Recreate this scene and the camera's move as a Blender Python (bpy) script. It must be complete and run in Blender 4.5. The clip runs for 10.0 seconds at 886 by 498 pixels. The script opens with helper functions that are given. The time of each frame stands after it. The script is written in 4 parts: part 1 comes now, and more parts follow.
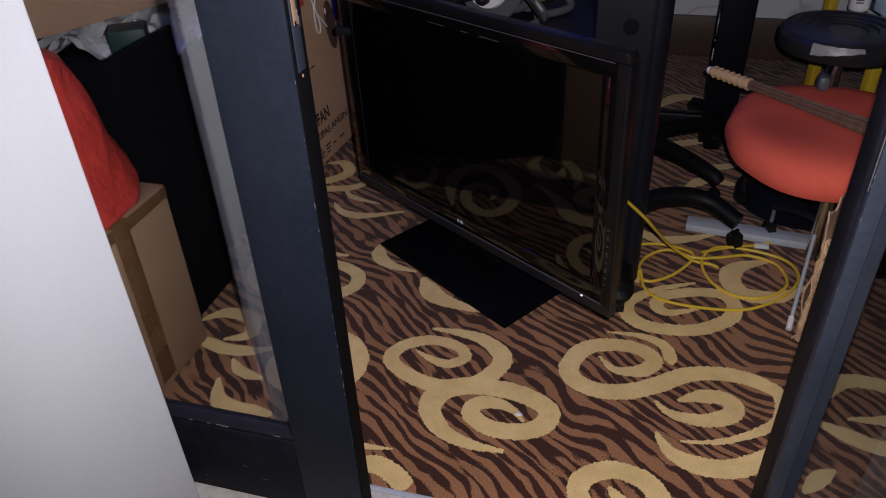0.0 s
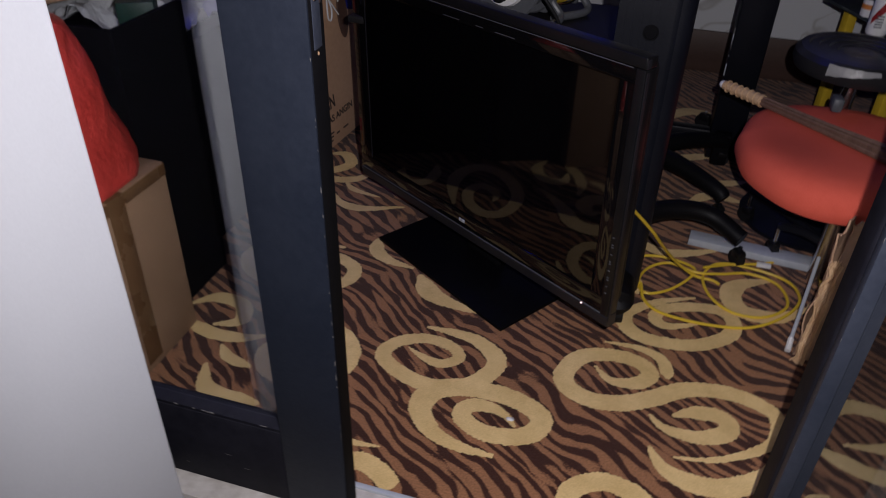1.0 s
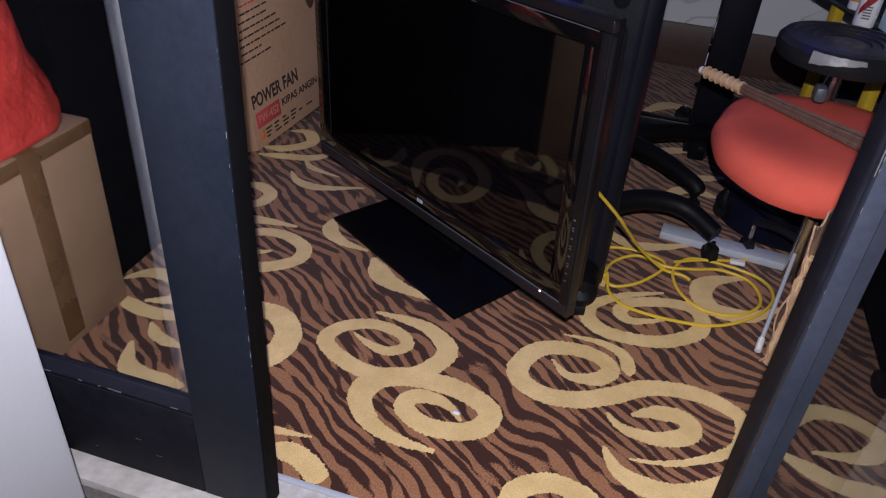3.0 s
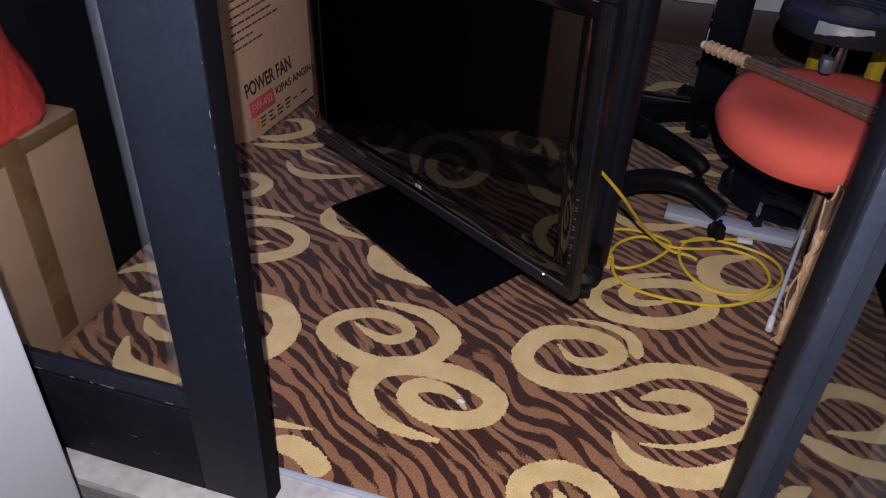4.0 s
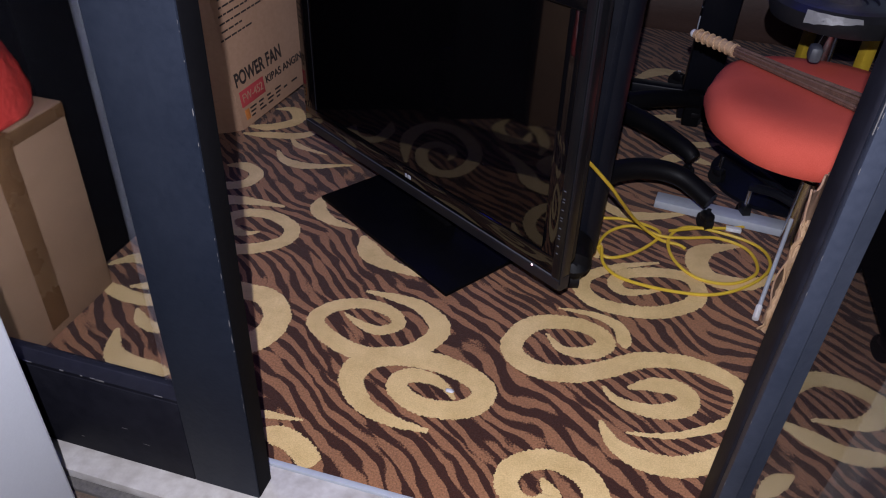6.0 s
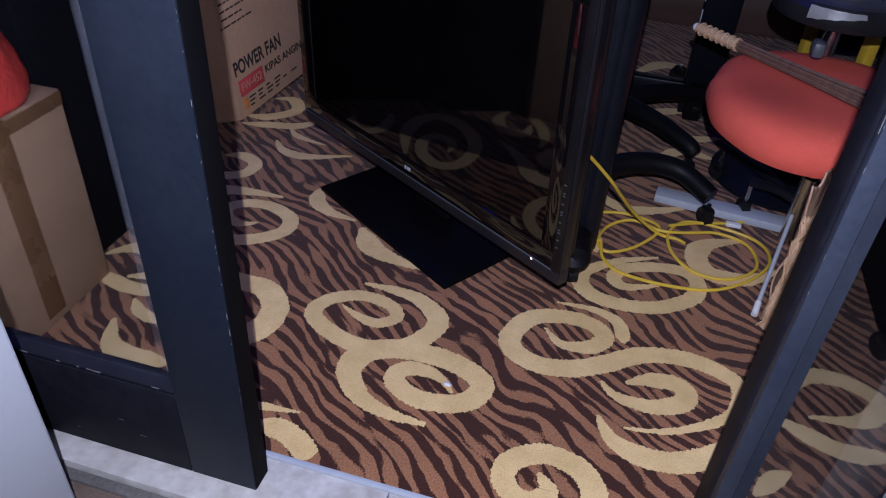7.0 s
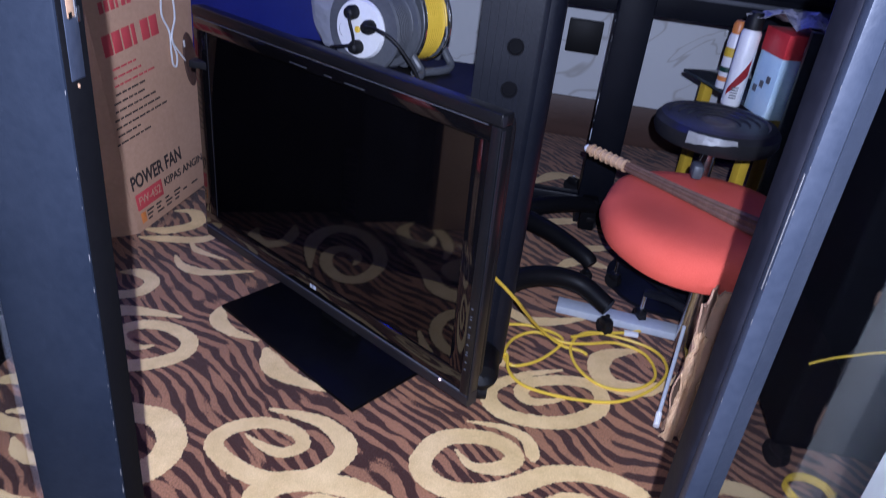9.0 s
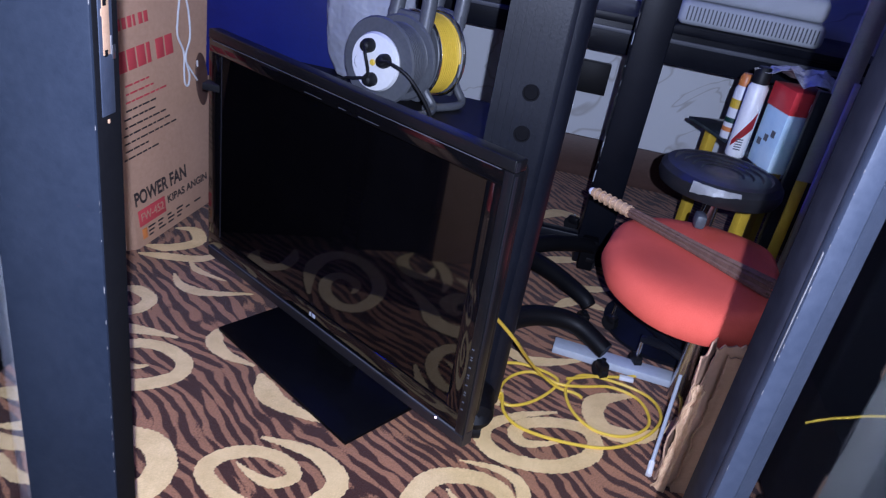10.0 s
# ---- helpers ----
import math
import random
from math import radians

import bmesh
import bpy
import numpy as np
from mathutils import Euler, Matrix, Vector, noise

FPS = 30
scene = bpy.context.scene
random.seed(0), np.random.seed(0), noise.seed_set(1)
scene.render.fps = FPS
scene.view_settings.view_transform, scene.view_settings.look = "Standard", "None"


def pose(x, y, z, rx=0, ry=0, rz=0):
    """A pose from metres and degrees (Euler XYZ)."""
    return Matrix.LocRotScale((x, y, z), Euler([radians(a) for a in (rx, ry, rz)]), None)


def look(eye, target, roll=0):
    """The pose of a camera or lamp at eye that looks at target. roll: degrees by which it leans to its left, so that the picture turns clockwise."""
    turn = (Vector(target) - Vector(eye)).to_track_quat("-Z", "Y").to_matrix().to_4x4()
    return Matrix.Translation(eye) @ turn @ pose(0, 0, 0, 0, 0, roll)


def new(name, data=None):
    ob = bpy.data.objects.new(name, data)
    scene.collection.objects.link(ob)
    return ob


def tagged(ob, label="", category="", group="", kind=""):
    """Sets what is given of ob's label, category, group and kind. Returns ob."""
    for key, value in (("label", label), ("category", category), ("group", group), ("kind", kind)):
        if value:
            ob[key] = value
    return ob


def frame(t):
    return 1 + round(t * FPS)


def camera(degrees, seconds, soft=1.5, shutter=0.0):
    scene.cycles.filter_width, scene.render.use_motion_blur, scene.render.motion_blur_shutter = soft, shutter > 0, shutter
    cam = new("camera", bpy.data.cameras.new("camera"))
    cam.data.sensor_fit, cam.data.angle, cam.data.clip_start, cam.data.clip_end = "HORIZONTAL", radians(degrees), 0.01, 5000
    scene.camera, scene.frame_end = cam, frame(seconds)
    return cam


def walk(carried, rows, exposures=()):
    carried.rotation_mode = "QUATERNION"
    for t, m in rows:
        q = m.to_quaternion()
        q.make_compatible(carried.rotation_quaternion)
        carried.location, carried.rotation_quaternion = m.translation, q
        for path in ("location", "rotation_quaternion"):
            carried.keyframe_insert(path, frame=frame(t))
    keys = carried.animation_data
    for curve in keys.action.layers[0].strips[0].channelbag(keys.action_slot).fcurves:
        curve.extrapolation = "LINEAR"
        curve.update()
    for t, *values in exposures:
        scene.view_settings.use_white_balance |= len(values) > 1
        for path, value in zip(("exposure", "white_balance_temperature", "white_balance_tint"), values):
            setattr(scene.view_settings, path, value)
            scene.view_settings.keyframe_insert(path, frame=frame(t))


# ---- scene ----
cam = camera(62.1, 10.0, 1.1, 0.5)
PATH = [
    (0, (0.456, -0.896, 1.269), (-0.02, 0.682, 0.136), -2.6),
    (0.5, (0.446, -0.902, 1.277), (-0.027, 0.675, 0.141), -2.7),
    (1, (0.429, -0.881, 1.241), (-0.026, 0.706, 0.112), 1.6),
    (1.5, (0.477, -0.839, 1.183), (0.076, 0.789, 0.094), 8.9),
    (2, (0.469, -0.773, 1.135), (0.074, 0.861, 0.052), 5.3),
    (2.5, (0.475, -0.775, 1.133), (0.076, 0.857, 0.048), 5.3),
    (2.7, (0.487, -0.788, 1.138), (0.076, 0.831, 0.037), 5.2),
    (4, (0.486, -0.757, 1.097), (0.064, 0.83, -0.045), 2.9),
    (4.5, (0.488, -0.753, 1.108), (0.075, 0.83, -0.041), 2.9),
    (5, (0.495, -0.753, 1.103), (0.083, 0.827, -0.052), 2.9),
    (5.5, (0.499, -0.753, 1.113), (0.093, 0.82, -0.054), 2.9),
    (7, (0.494, -0.743, 1.113), (0.102, 0.811, -0.083), 3.7),
    (7.5, (0.492, -0.745, 1.105), (0.107, 0.801, -0.104), 4.2),
    (8, (0.497, -0.736, 1.123), (0.107, 0.819, -0.073), 3.9),
    (8.5, (0.482, -0.719, 1.151), (0.198, 0.916, 0.035), 3.2),
    (9, (0.472, -0.711, 1.171), (0.289, 1.028, 0.199), 7.1),
    (9.5, (0.468, -0.73, 1.195), (0.241, 1.022, 0.256), 8.5),
    (10, (0.438, -0.704, 1.196), (0.266, 1.066, 0.282), 10.6),
]
walk(cam, [(t, look(eye, target, roll)) for t, eye, target, roll in PATH],
     [(0.0, -0.42, 6000, 15), (1.0, -0.42, 6000, 15), (1.5, 0.08, 6000, 15), (2.2, 0.3, 5700, 16), (2.7, 0.28, 5700, 16), (3.9, 0.10, 5700, 16), (5.6, 0.15, 5700, 16), (6.8, 0.05, 5000, 20), (8.1, 0.03, 5000, 20), (8.5, 0.35, 5000, 20), (9.2, 0.95, 4700, 19), (10.0, 0.97, 4700, 19)])

# ---- light ----
world = bpy.data.worlds.new("dim_world")
scene.world = world
world.use_nodes = True
world.node_tree.nodes["Background"].inputs[0].default_value = (0.55, 0.65, 1.0, 1)
world.node_tree.nodes["Background"].inputs[1].default_value = 0.002


def lamp(name, kind, energy, colour, matrix, size=0.1, size_y=None):
    data = bpy.data.lights.new(name, kind)
    data.energy, data.color = energy, colour
    if kind == "AREA":
        data.shape, data.size, data.size_y = "RECTANGLE", size, size_y or size
    else:
        data.shadow_soft_size = size
    ob = new(name, data)
    ob.matrix_world = matrix
    return ob


# the torch that is held beside the camera, and the blue light strips under the ceiling and on the back wall
torch = lamp("torch", "SPOT", 99.0, (1.0, 0.922, 0.868), look((0.486, -0.800, 1.264), (0.05, 1.45, 0.22)), 0.006)
torch.data.spot_size, torch.data.spot_blend = radians(119), 0.72
# added weak overhead fill; no lamp is known there
lamp("fill_lamp", "AREA", 0.8, (0.9, 0.95, 1.0), pose(0.3, -1.5, 2.45), 0.9, 0.25)
lamp("blue_strip", "AREA", 5.0, (0.03, 0.05, 1.0), look((-0.95, 0.95, 2.40), (0.35, 0.45, 0.6)), 0.9, 0.10)
lamp("blue_wall_strip", "AREA", 0.9, (0.02, 0.05, 1.0), look((0.55, 2.60, 1.48), (0.25, 0.6, 0.75)), 1.7, 0.07)


# ---- materials ----
def nodes_of(name):
    m = bpy.data.materials.new(name)
    m.use_nodes = True
    return m, m.node_tree.nodes, m.node_tree.links, m.node_tree.nodes["Principled BSDF"]


def ramp(nodes, stops, mode="LINEAR"):
    r = nodes.new("ShaderNodeValToRGB")
    r.color_ramp.interpolation = mode
    while len(r.color_ramp.elements) < len(stops):
        r.color_ramp.elements.new(0.5)
    for e, (p, c) in zip(r.color_ramp.elements, stops):
        e.position, e.color = p, (*c, 1)
    return r


def noise_node(nodes, links, coord, scale, detail=4.0, rough=0.55, distortion=0.0):
    n = nodes.new("ShaderNodeTexNoise")
    n.inputs["Scale"].default_value, n.inputs["Detail"].default_value = scale, detail
    n.inputs["Roughness"].default_value, n.inputs["Distortion"].default_value = rough, distortion
    links.new(coord, n.inputs["Vector"])
    return n


def surface(name, colours, rough=0.6, metal=0.0, grain=60.0, stain=5.0, bump=0.15, depth=0.002, spread=0.12, spec=0.5, stretch=(1, 1, 1), coat=0.0):
    """A two-scale procedural surface: colours between two tones, fine grain in relief, broad stains in gloss."""
    m, nodes, links, bsdf = nodes_of(name)
    coord = nodes.new("ShaderNodeTexCoord")
    mapping = nodes.new("ShaderNodeMapping")
    mapping.inputs["Scale"].default_value = stretch
    links.new(coord.outputs["Object"], mapping.inputs["Vector"])
    vec = mapping.outputs["Vector"]
    broad = noise_node(nodes, links, vec, stain, 5.0, 0.6)
    fine = noise_node(nodes, links, vec, grain, 3.0, 0.6)
    mix = nodes.new("ShaderNodeMix")
    mix.inputs[0].default_value = 0.45
    links.new(broad.outputs["Fac"], mix.inputs[2])
    links.new(fine.outputs["Fac"], mix.inputs[3])
    r = ramp(nodes, [(0.3, colours[0]), (0.7, colours[1])])
    links.new(mix.outputs[0], r.inputs["Fac"])
    links.new(r.outputs["Color"], bsdf.inputs["Base Color"])
    gloss = nodes.new("ShaderNodeMapRange")
    gloss.inputs["To Min"].default_value, gloss.inputs["To Max"].default_value = max(0.02, rough - spread), min(1, rough + spread)
    links.new(broad.outputs["Fac"], gloss.inputs["Value"])
    links.new(gloss.outputs["Result"], bsdf.inputs["Roughness"])
    bsdf.inputs["Metallic"].default_value = metal
    bsdf.inputs["Specular IOR Level"].default_value = spec
    bsdf.inputs["Coat Weight"].default_value = coat
    b = nodes.new("ShaderNodeBump")
    b.inputs["Strength"].default_value, b.inputs["Distance"].default_value = bump, depth
    links.new(fine.outputs["Fac"], b.inputs["Height"])
    links.new(b.outputs["Normal"], bsdf.inputs["Normal"])
    return m


def pile_bump(nodes, links, bsdf, vec, strength=0.5):
    tuft = noise_node(nodes, links, vec, 380.0, 3.0, 0.7)
    b = nodes.new("ShaderNodeBump")
    b.inputs["Strength"].default_value, b.inputs["Distance"].default_value = strength, 0.003
    links.new(tuft.outputs["Fac"], b.inputs["Height"])
    links.new(b.outputs["Normal"], bsdf.inputs["Normal"])
    return tuft


def carpet_ground():
    """Tan pile with dark brown zebra stripes."""
    m, nodes, links, bsdf = nodes_of("zebra_carpet")
    coord = nodes.new("ShaderNodeTexCoord")
    vec = coord.outputs["Object"]
    flow = noise_node(nodes, links, vec, 3.0, 1.0, 0.35)
    jag = noise_node(nodes, links, vec, 12.0, 2.0, 0.5)
    sep = nodes.new("ShaderNodeSeparateXYZ")
    links.new(vec, sep.inputs[0])

    def calc(op, a, b=None):
        n = nodes.new("ShaderNodeMath")
        n.operation = op
        for i, v in enumerate((a, b)):
            if v is None:
                continue
            if isinstance(v, (int, float)):
                n.inputs[i].default_value = v
            else:
                links.new(v, n.inputs[i])
        return n.outputs[0]

    along = calc("ADD", calc("MULTIPLY", sep.outputs["X"], 0.58), calc("MULTIPLY", sep.outputs["Y"], 0.81))
    across = calc("SUBTRACT", calc("MULTIPLY", sep.outputs["X"], 0.81), calc("MULTIPLY", sep.outputs["Y"], 0.58))
    bent = calc("ADD", along, calc("MULTIPLY", flow.outputs["Fac"], 0.20))
    bent = calc("ADD", bent, calc("MULTIPLY", jag.outputs["Fac"], 0.030))
    wave = calc("MULTIPLY", calc("SINE", calc("MULTIPLY", bent, 205.0)), 0.24)
    join = nodes.new("ShaderNodeCombineXYZ")
    links.new(calc("MULTIPLY", bent, 46.0), join.inputs[0])
    links.new(calc("MULTIPLY", across, 10.0), join.inputs[1])
    branch = noise_node(nodes, links, join.outputs[0], 1.0, 1.0, 0.4)
    stripe = calc("ADD", calc("ADD", wave, 0.5), calc("MULTIPLY", calc("SUBTRACT", branch.outputs["Fac"], 0.5), 1.55))
    fuzz = noise_node(nodes, links, vec, 260.0, 2.0, 0.6)
    stripe = calc("ADD", stripe, calc("MULTIPLY", calc("SUBTRACT", fuzz.outputs["Fac"], 0.5), 0.26))
    r = ramp(nodes, [(0.46, (0.050, 0.017, 0.010)), (0.55, (0.32, 0.152, 0.072))])
    links.new(stripe, r.inputs["Fac"])
    wear = noise_node(nodes, links, vec, 4.5, 6.0, 0.7)
    mix = nodes.new("ShaderNodeMix")
    mix.data_type, mix.blend_type = "RGBA", "MULTIPLY"
    mix.inputs[0].default_value = 1.0
    w = ramp(nodes, [(0.3, (0.82, 0.82, 0.82)), (0.7, (1.12, 1.10, 1.06))])
    links.new(wear.outputs["Fac"], w.inputs["Fac"])
    links.new(r.outputs["Color"], mix.inputs[6])
    links.new(w.outputs["Color"], mix.inputs[7])
    grain = nodes.new("ShaderNodeMix")
    grain.data_type, grain.blend_type = "RGBA", "MULTIPLY"
    grain.inputs[0].default_value = 1.0
    g = ramp(nodes, [(0.3, (0.66, 0.66, 0.66)), (0.7, (1.28, 1.27, 1.26))])
    links.new(fuzz.outputs["Fac"], g.inputs["Fac"])
    links.new(mix.outputs[2], grain.inputs[6])
    links.new(g.outputs["Color"], grain.inputs[7])
    links.new(grain.outputs[2], bsdf.inputs["Base Color"])
    bsdf.inputs["Roughness"].default_value = 0.95
    bsdf.inputs["Specular IOR Level"].default_value = 0.15
    bsdf.inputs["Sheen Weight"].default_value = 0.15
    pile_bump(nodes, links, bsdf, vec, 0.6)
    return m


def carpet_swirl():
    m, nodes, links, bsdf = nodes_of("beige_pile")
    coord = nodes.new("ShaderNodeTexCoord")
    vec = coord.outputs["Object"]
    tuft = pile_bump(nodes, links, bsdf, vec, 0.55)
    broad = noise_node(nodes, links, vec, 9.0, 5.0, 0.65)
    mix = nodes.new("ShaderNodeMix")
    mix.inputs[0].default_value = 0.5
    links.new(broad.outputs["Fac"], mix.inputs[2])
    links.new(tuft.outputs["Fac"], mix.inputs[3])
    r = ramp(nodes, [(0.32, (0.53, 0.36, 0.13)), (0.68, (0.90, 0.67, 0.31))])
    links.new(mix.outputs[0], r.inputs["Fac"])
    links.new(r.outputs["Color"], bsdf.inputs["Base Color"])
    bsdf.inputs["Roughness"].default_value = 0.95
    bsdf.inputs["Specular IOR Level"].default_value = 0.15
    bsdf.inputs["Sheen Weight"].default_value = 0.15
    return m


def clear_glass(name, tint):
    m, nodes, links, bsdf = nodes_of(name)
    bsdf.inputs["Base Color"].default_value = (*tint, 1)
    bsdf.inputs["Roughness"].default_value = 0.015
    bsdf.inputs["IOR"].default_value = 2.0
    bsdf.inputs["Transmission Weight"].default_value = 1.0
    return m


def marble_panel():
    m, nodes, links, bsdf = nodes_of("veined_wall_panel")
    coord = nodes.new("ShaderNodeTexCoord")
    vec = coord.outputs["Object"]
    warp = noise_node(nodes, links, vec, 2.2, 2.5, 0.45, 1.6)
    r = ramp(nodes, [(0.0, (0.66, 0.68, 0.70)), (0.485, (0.64, 0.66, 0.68)), (0.5, (0.46, 0.46, 0.45)), (0.515, (0.65, 0.67, 0.69))])
    links.new(warp.outputs["Fac"], r.inputs["Fac"])
    links.new(r.outputs["Color"], bsdf.inputs["Base Color"])
    bsdf.inputs["Roughness"].default_value = 0.35
    return m



def stained(name, base, centre, size, dark):
    """Cloth with one soft dark worn patch of its own."""
    m = base.copy()
    m.name = name
    nodes, links = m.node_tree.nodes, m.node_tree.links
    bsdf = nodes["Principled BSDF"]
    source = bsdf.inputs["Base Color"].links[0].from_socket
    coord = nodes.new("ShaderNodeTexCoord")
    mapping = nodes.new("ShaderNodeMapping")
    mapping.inputs["Location"].default_value = [-c / e for c, e in zip(centre, size)]
    mapping.inputs["Scale"].default_value = [1 / e for e in size]
    links.new(coord.outputs["Object"], mapping.inputs["Vector"])
    ball = nodes.new("ShaderNodeTexGradient")
    ball.gradient_type = "SPHERICAL"
    links.new(mapping.outputs["Vector"], ball.inputs["Vector"])
    r = ramp(nodes, [(0.0, (1, 1, 1)), (0.7, (dark, dark, dark))])
    links.new(ball.outputs["Fac"], r.inputs["Fac"])
    mix = nodes.new("ShaderNodeMix")
    mix.data_type, mix.blend_type = "RGBA", "MULTIPLY"
    mix.inputs[0].default_value = 1.0
    links.new(source, mix.inputs[6])
    links.new(r.outputs["Color"], mix.inputs[7])
    links.new(mix.outputs[2], bsdf.inputs["Base Color"])
    return m


def plain(name, colour, rough=0.5, metal=0.0, glow=0.0):
    m, nodes, links, bsdf = nodes_of(name)
    bsdf.inputs["Base Color"].default_value = (*colour, 1)
    bsdf.inputs["Roughness"].default_value = rough
    bsdf.inputs["Metallic"].default_value = metal
    if glow:
        bsdf.inputs["Emission Color"].default_value = (*colour, 1)
        bsdf.inputs["Emission Strength"].default_value = glow
    return m


CARPET, BEIGE, MARBLE = carpet_ground(), carpet_swirl(), marble_panel()
GLASS = clear_glass("window_glass", (0.80, 0.83, 0.86))
SMOKED = clear_glass("smoked_window_glass", (0.50, 0.53, 0.58))
NAVY = surface("navy_black_paint", ((0.007, 0.010, 0.018), (0.014, 0.018, 0.029)), 0.52, spec=0.18, grain=90, bump=0.2, stain=6)
NAVY_DARK_WORN = surface("dark_scuffed_navy_paint", ((0.0050, 0.0052, 0.0088), (0.0135, 0.0135, 0.0195)), 0.62, spec=0.12, grain=40, bump=0.3, stain=9)
# lighter than NAVY; for the right-hand stile, its bead and the latch plate
NAVY_GREY = surface("lighter_blue_grey_paint", ((0.019, 0.024, 0.038), (0.034, 0.040, 0.058)), 0.5, grain=90, bump=0.25, stain=6, spec=0.35)
BOARD_BLACK = surface("dull_black_board", ((0.002, 0.002, 0.003), (0.004, 0.004, 0.005)), 0.8, grain=90, spec=0.08)
LIGHT_GREY = surface("pale_grey_painted_metal", ((0.36, 0.39, 0.43), (0.46, 0.49, 0.53)), 0.4, grain=60)
CHIP = surface("chipped_primer", ((0.035, 0.033, 0.033), (0.19, 0.18, 0.175)), 0.7, grain=150, bump=0.4)
ENAMEL = surface("white_enamel", ((0.58, 0.60, 0.64), (0.64, 0.66, 0.70)), 0.6, grain=260, bump=0.06, stain=3)
SILL = surface("pale_sill_tile", ((0.36, 0.33, 0.30), (0.62, 0.60, 0.57)), 0.4, grain=45, stain=11, spread=0.2)
GROUT = surface("grey_mortar", ((0.07, 0.066, 0.062), (0.20, 0.185, 0.17)), 0.9, grain=120, bump=0.6)
BROWN_FLOOR = surface("brown_stone_floor", ((0.085, 0.058, 0.040), (0.19, 0.14, 0.10)), 0.75, grain=220, bump=0.5, stain=14)
STEEL = surface("brushed_steel", ((0.50, 0.51, 0.53), (0.62, 0.63, 0.65)), 0.3, 1.0, grain=80, bump=0.05, stretch=(1, 8, 1))
CHROME = surface("chrome", ((0.62, 0.62, 0.63), (0.75, 0.75, 0.76)), 0.24, 1.0, bump=0.02, spread=0.08)
CARD = surface("brown_cardboard", ((0.24, 0.145, 0.078), (0.33, 0.205, 0.118)), 0.85, grain=70, bump=0.25, stain=4, stretch=(1, 1, 4))
CARD_PALE = surface("pale_cardboard", ((0.37, 0.225, 0.135), (0.47, 0.30, 0.19)), 0.85, grain=70, bump=0.25, stain=4)
TAPE = surface("brown_packing_tape", ((0.12, 0.062, 0.026), (0.16, 0.088, 0.04)), 0.28, grain=30, bump=0.1)
BLACK_SATIN = surface("black_satin_plastic", ((0.004, 0.004, 0.005), (0.008, 0.008, 0.009)), 0.33, grain=200, bump=0.06, spec=0.3)
BLACK_MATT = surface("black_matt_plastic", ((0.005, 0.005, 0.006), (0.010, 0.010, 0.011)), 0.55, spec=0.25, grain=250, bump=0.15)
BLACK_METAL = surface("black_coated_metal", ((0.003, 0.0035, 0.006), (0.007, 0.008, 0.013)), 0.42, spec=0.2, grain=160, bump=0.12)
SCREEN = surface("dark_screen_glass", ((0.0010, 0.0009, 0.0012), (0.0020, 0.0018, 0.0024)), 0.04, grain=8, bump=0.0, spread=0.015, spec=0.62)
BEZEL_GLASS = surface("glossy_black_bezel", ((0.0022, 0.0020, 0.0024), (0.0040, 0.0036, 0.0042)), 0.05, grain=8, bump=0.0, spread=0.02, spec=0.62)
LEG_BLACK = surface("dusty_black_plastic", ((0.0020, 0.0021, 0.0028), (0.0050, 0.0050, 0.0062)), 0.50, spec=0.16, grain=220, bump=0.12, stain=9)
SILVER_PAPER = surface("silvery_torn_paper", ((0.42, 0.42, 0.40), (0.66, 0.66, 0.64)), 0.35, grain=35, bump=0.8, depth=0.004)
GREY_BAG = surface("grey_white_plastic_sack", ((0.20, 0.21, 0.24), (0.30, 0.31, 0.35)), 0.6, grain=9, bump=1.0, depth=0.02, stain=5)
BASE_GLASS = surface("black_base_glass", ((0.002, 0.002, 0.003), (0.004, 0.004, 0.005)), 0.34, grain=60, bump=0.01, spread=0.05, spec=0.04)
RED_FABRIC = surface("orange_red_upholstery", ((0.60, 0.085, 0.050), (0.72, 0.125, 0.080)), 0.85, grain=420, bump=0.4, stain=7, spec=0.3)
SEAT_CLOTH = stained("worn_orange_red_upholstery", RED_FABRIC, (0.80, 0.985, 0.40), (0.12, 0.12, 0.13), 0.78)
RED_PLASTIC = surface("red_carrier_bag", ((0.40, 0.030, 0.022), (0.56, 0.060, 0.045)), 0.30, grain=13, bump=0.8, depth=0.016, stain=6, spread=0.1)
VINYL = surface("black_vinyl", ((0.010, 0.010, 0.011), (0.022, 0.022, 0.024)), 0.36, grain=300, bump=0.3)
YELLOW_CABLE = surface("yellow_cable_sheath", ((0.62, 0.42, 0.02), (0.74, 0.52, 0.04)), 0.45, grain=90, bump=0.1)
YELLOW_PAINT = surface("yellow_painted_steel", ((0.50, 0.34, 0.015), (0.62, 0.43, 0.03)), 0.45, grain=60, bump=0.1)
STICK = surface("dark_palm_ribs", ((0.070, 0.035, 0.024), (0.19, 0.11, 0.075)), 0.75, grain=60, bump=0.4, stretch=(1, 1, 12))
WRAP = surface("woven_cane_wrap", ((0.45, 0.28, 0.14), (0.62, 0.43, 0.25)), 0.8, grain=140, bump=0.5)
GREY_PLASTIC = surface("grey_plastic", ((0.060, 0.064, 0.072), (0.10, 0.105, 0.115)), 0.45, grain=120, bump=0.15)
WHITE_PLASTIC = surface("white_plastic", ((0.66, 0.66, 0.65), (0.76, 0.76, 0.75)), 0.4, grain=90, bump=0.05)
WHITE_CLOTH = surface("white_cotton_cover", ((0.52, 0.53, 0.54), (0.66, 0.67, 0.68)), 0.9, grain=26, bump=0.9, depth=0.012, stain=6)
GREY_CLOTH = surface("folded_grey_cloth", ((0.36, 0.38, 0.40), (0.50, 0.52, 0.54)), 0.9, grain=260, bump=0.4)
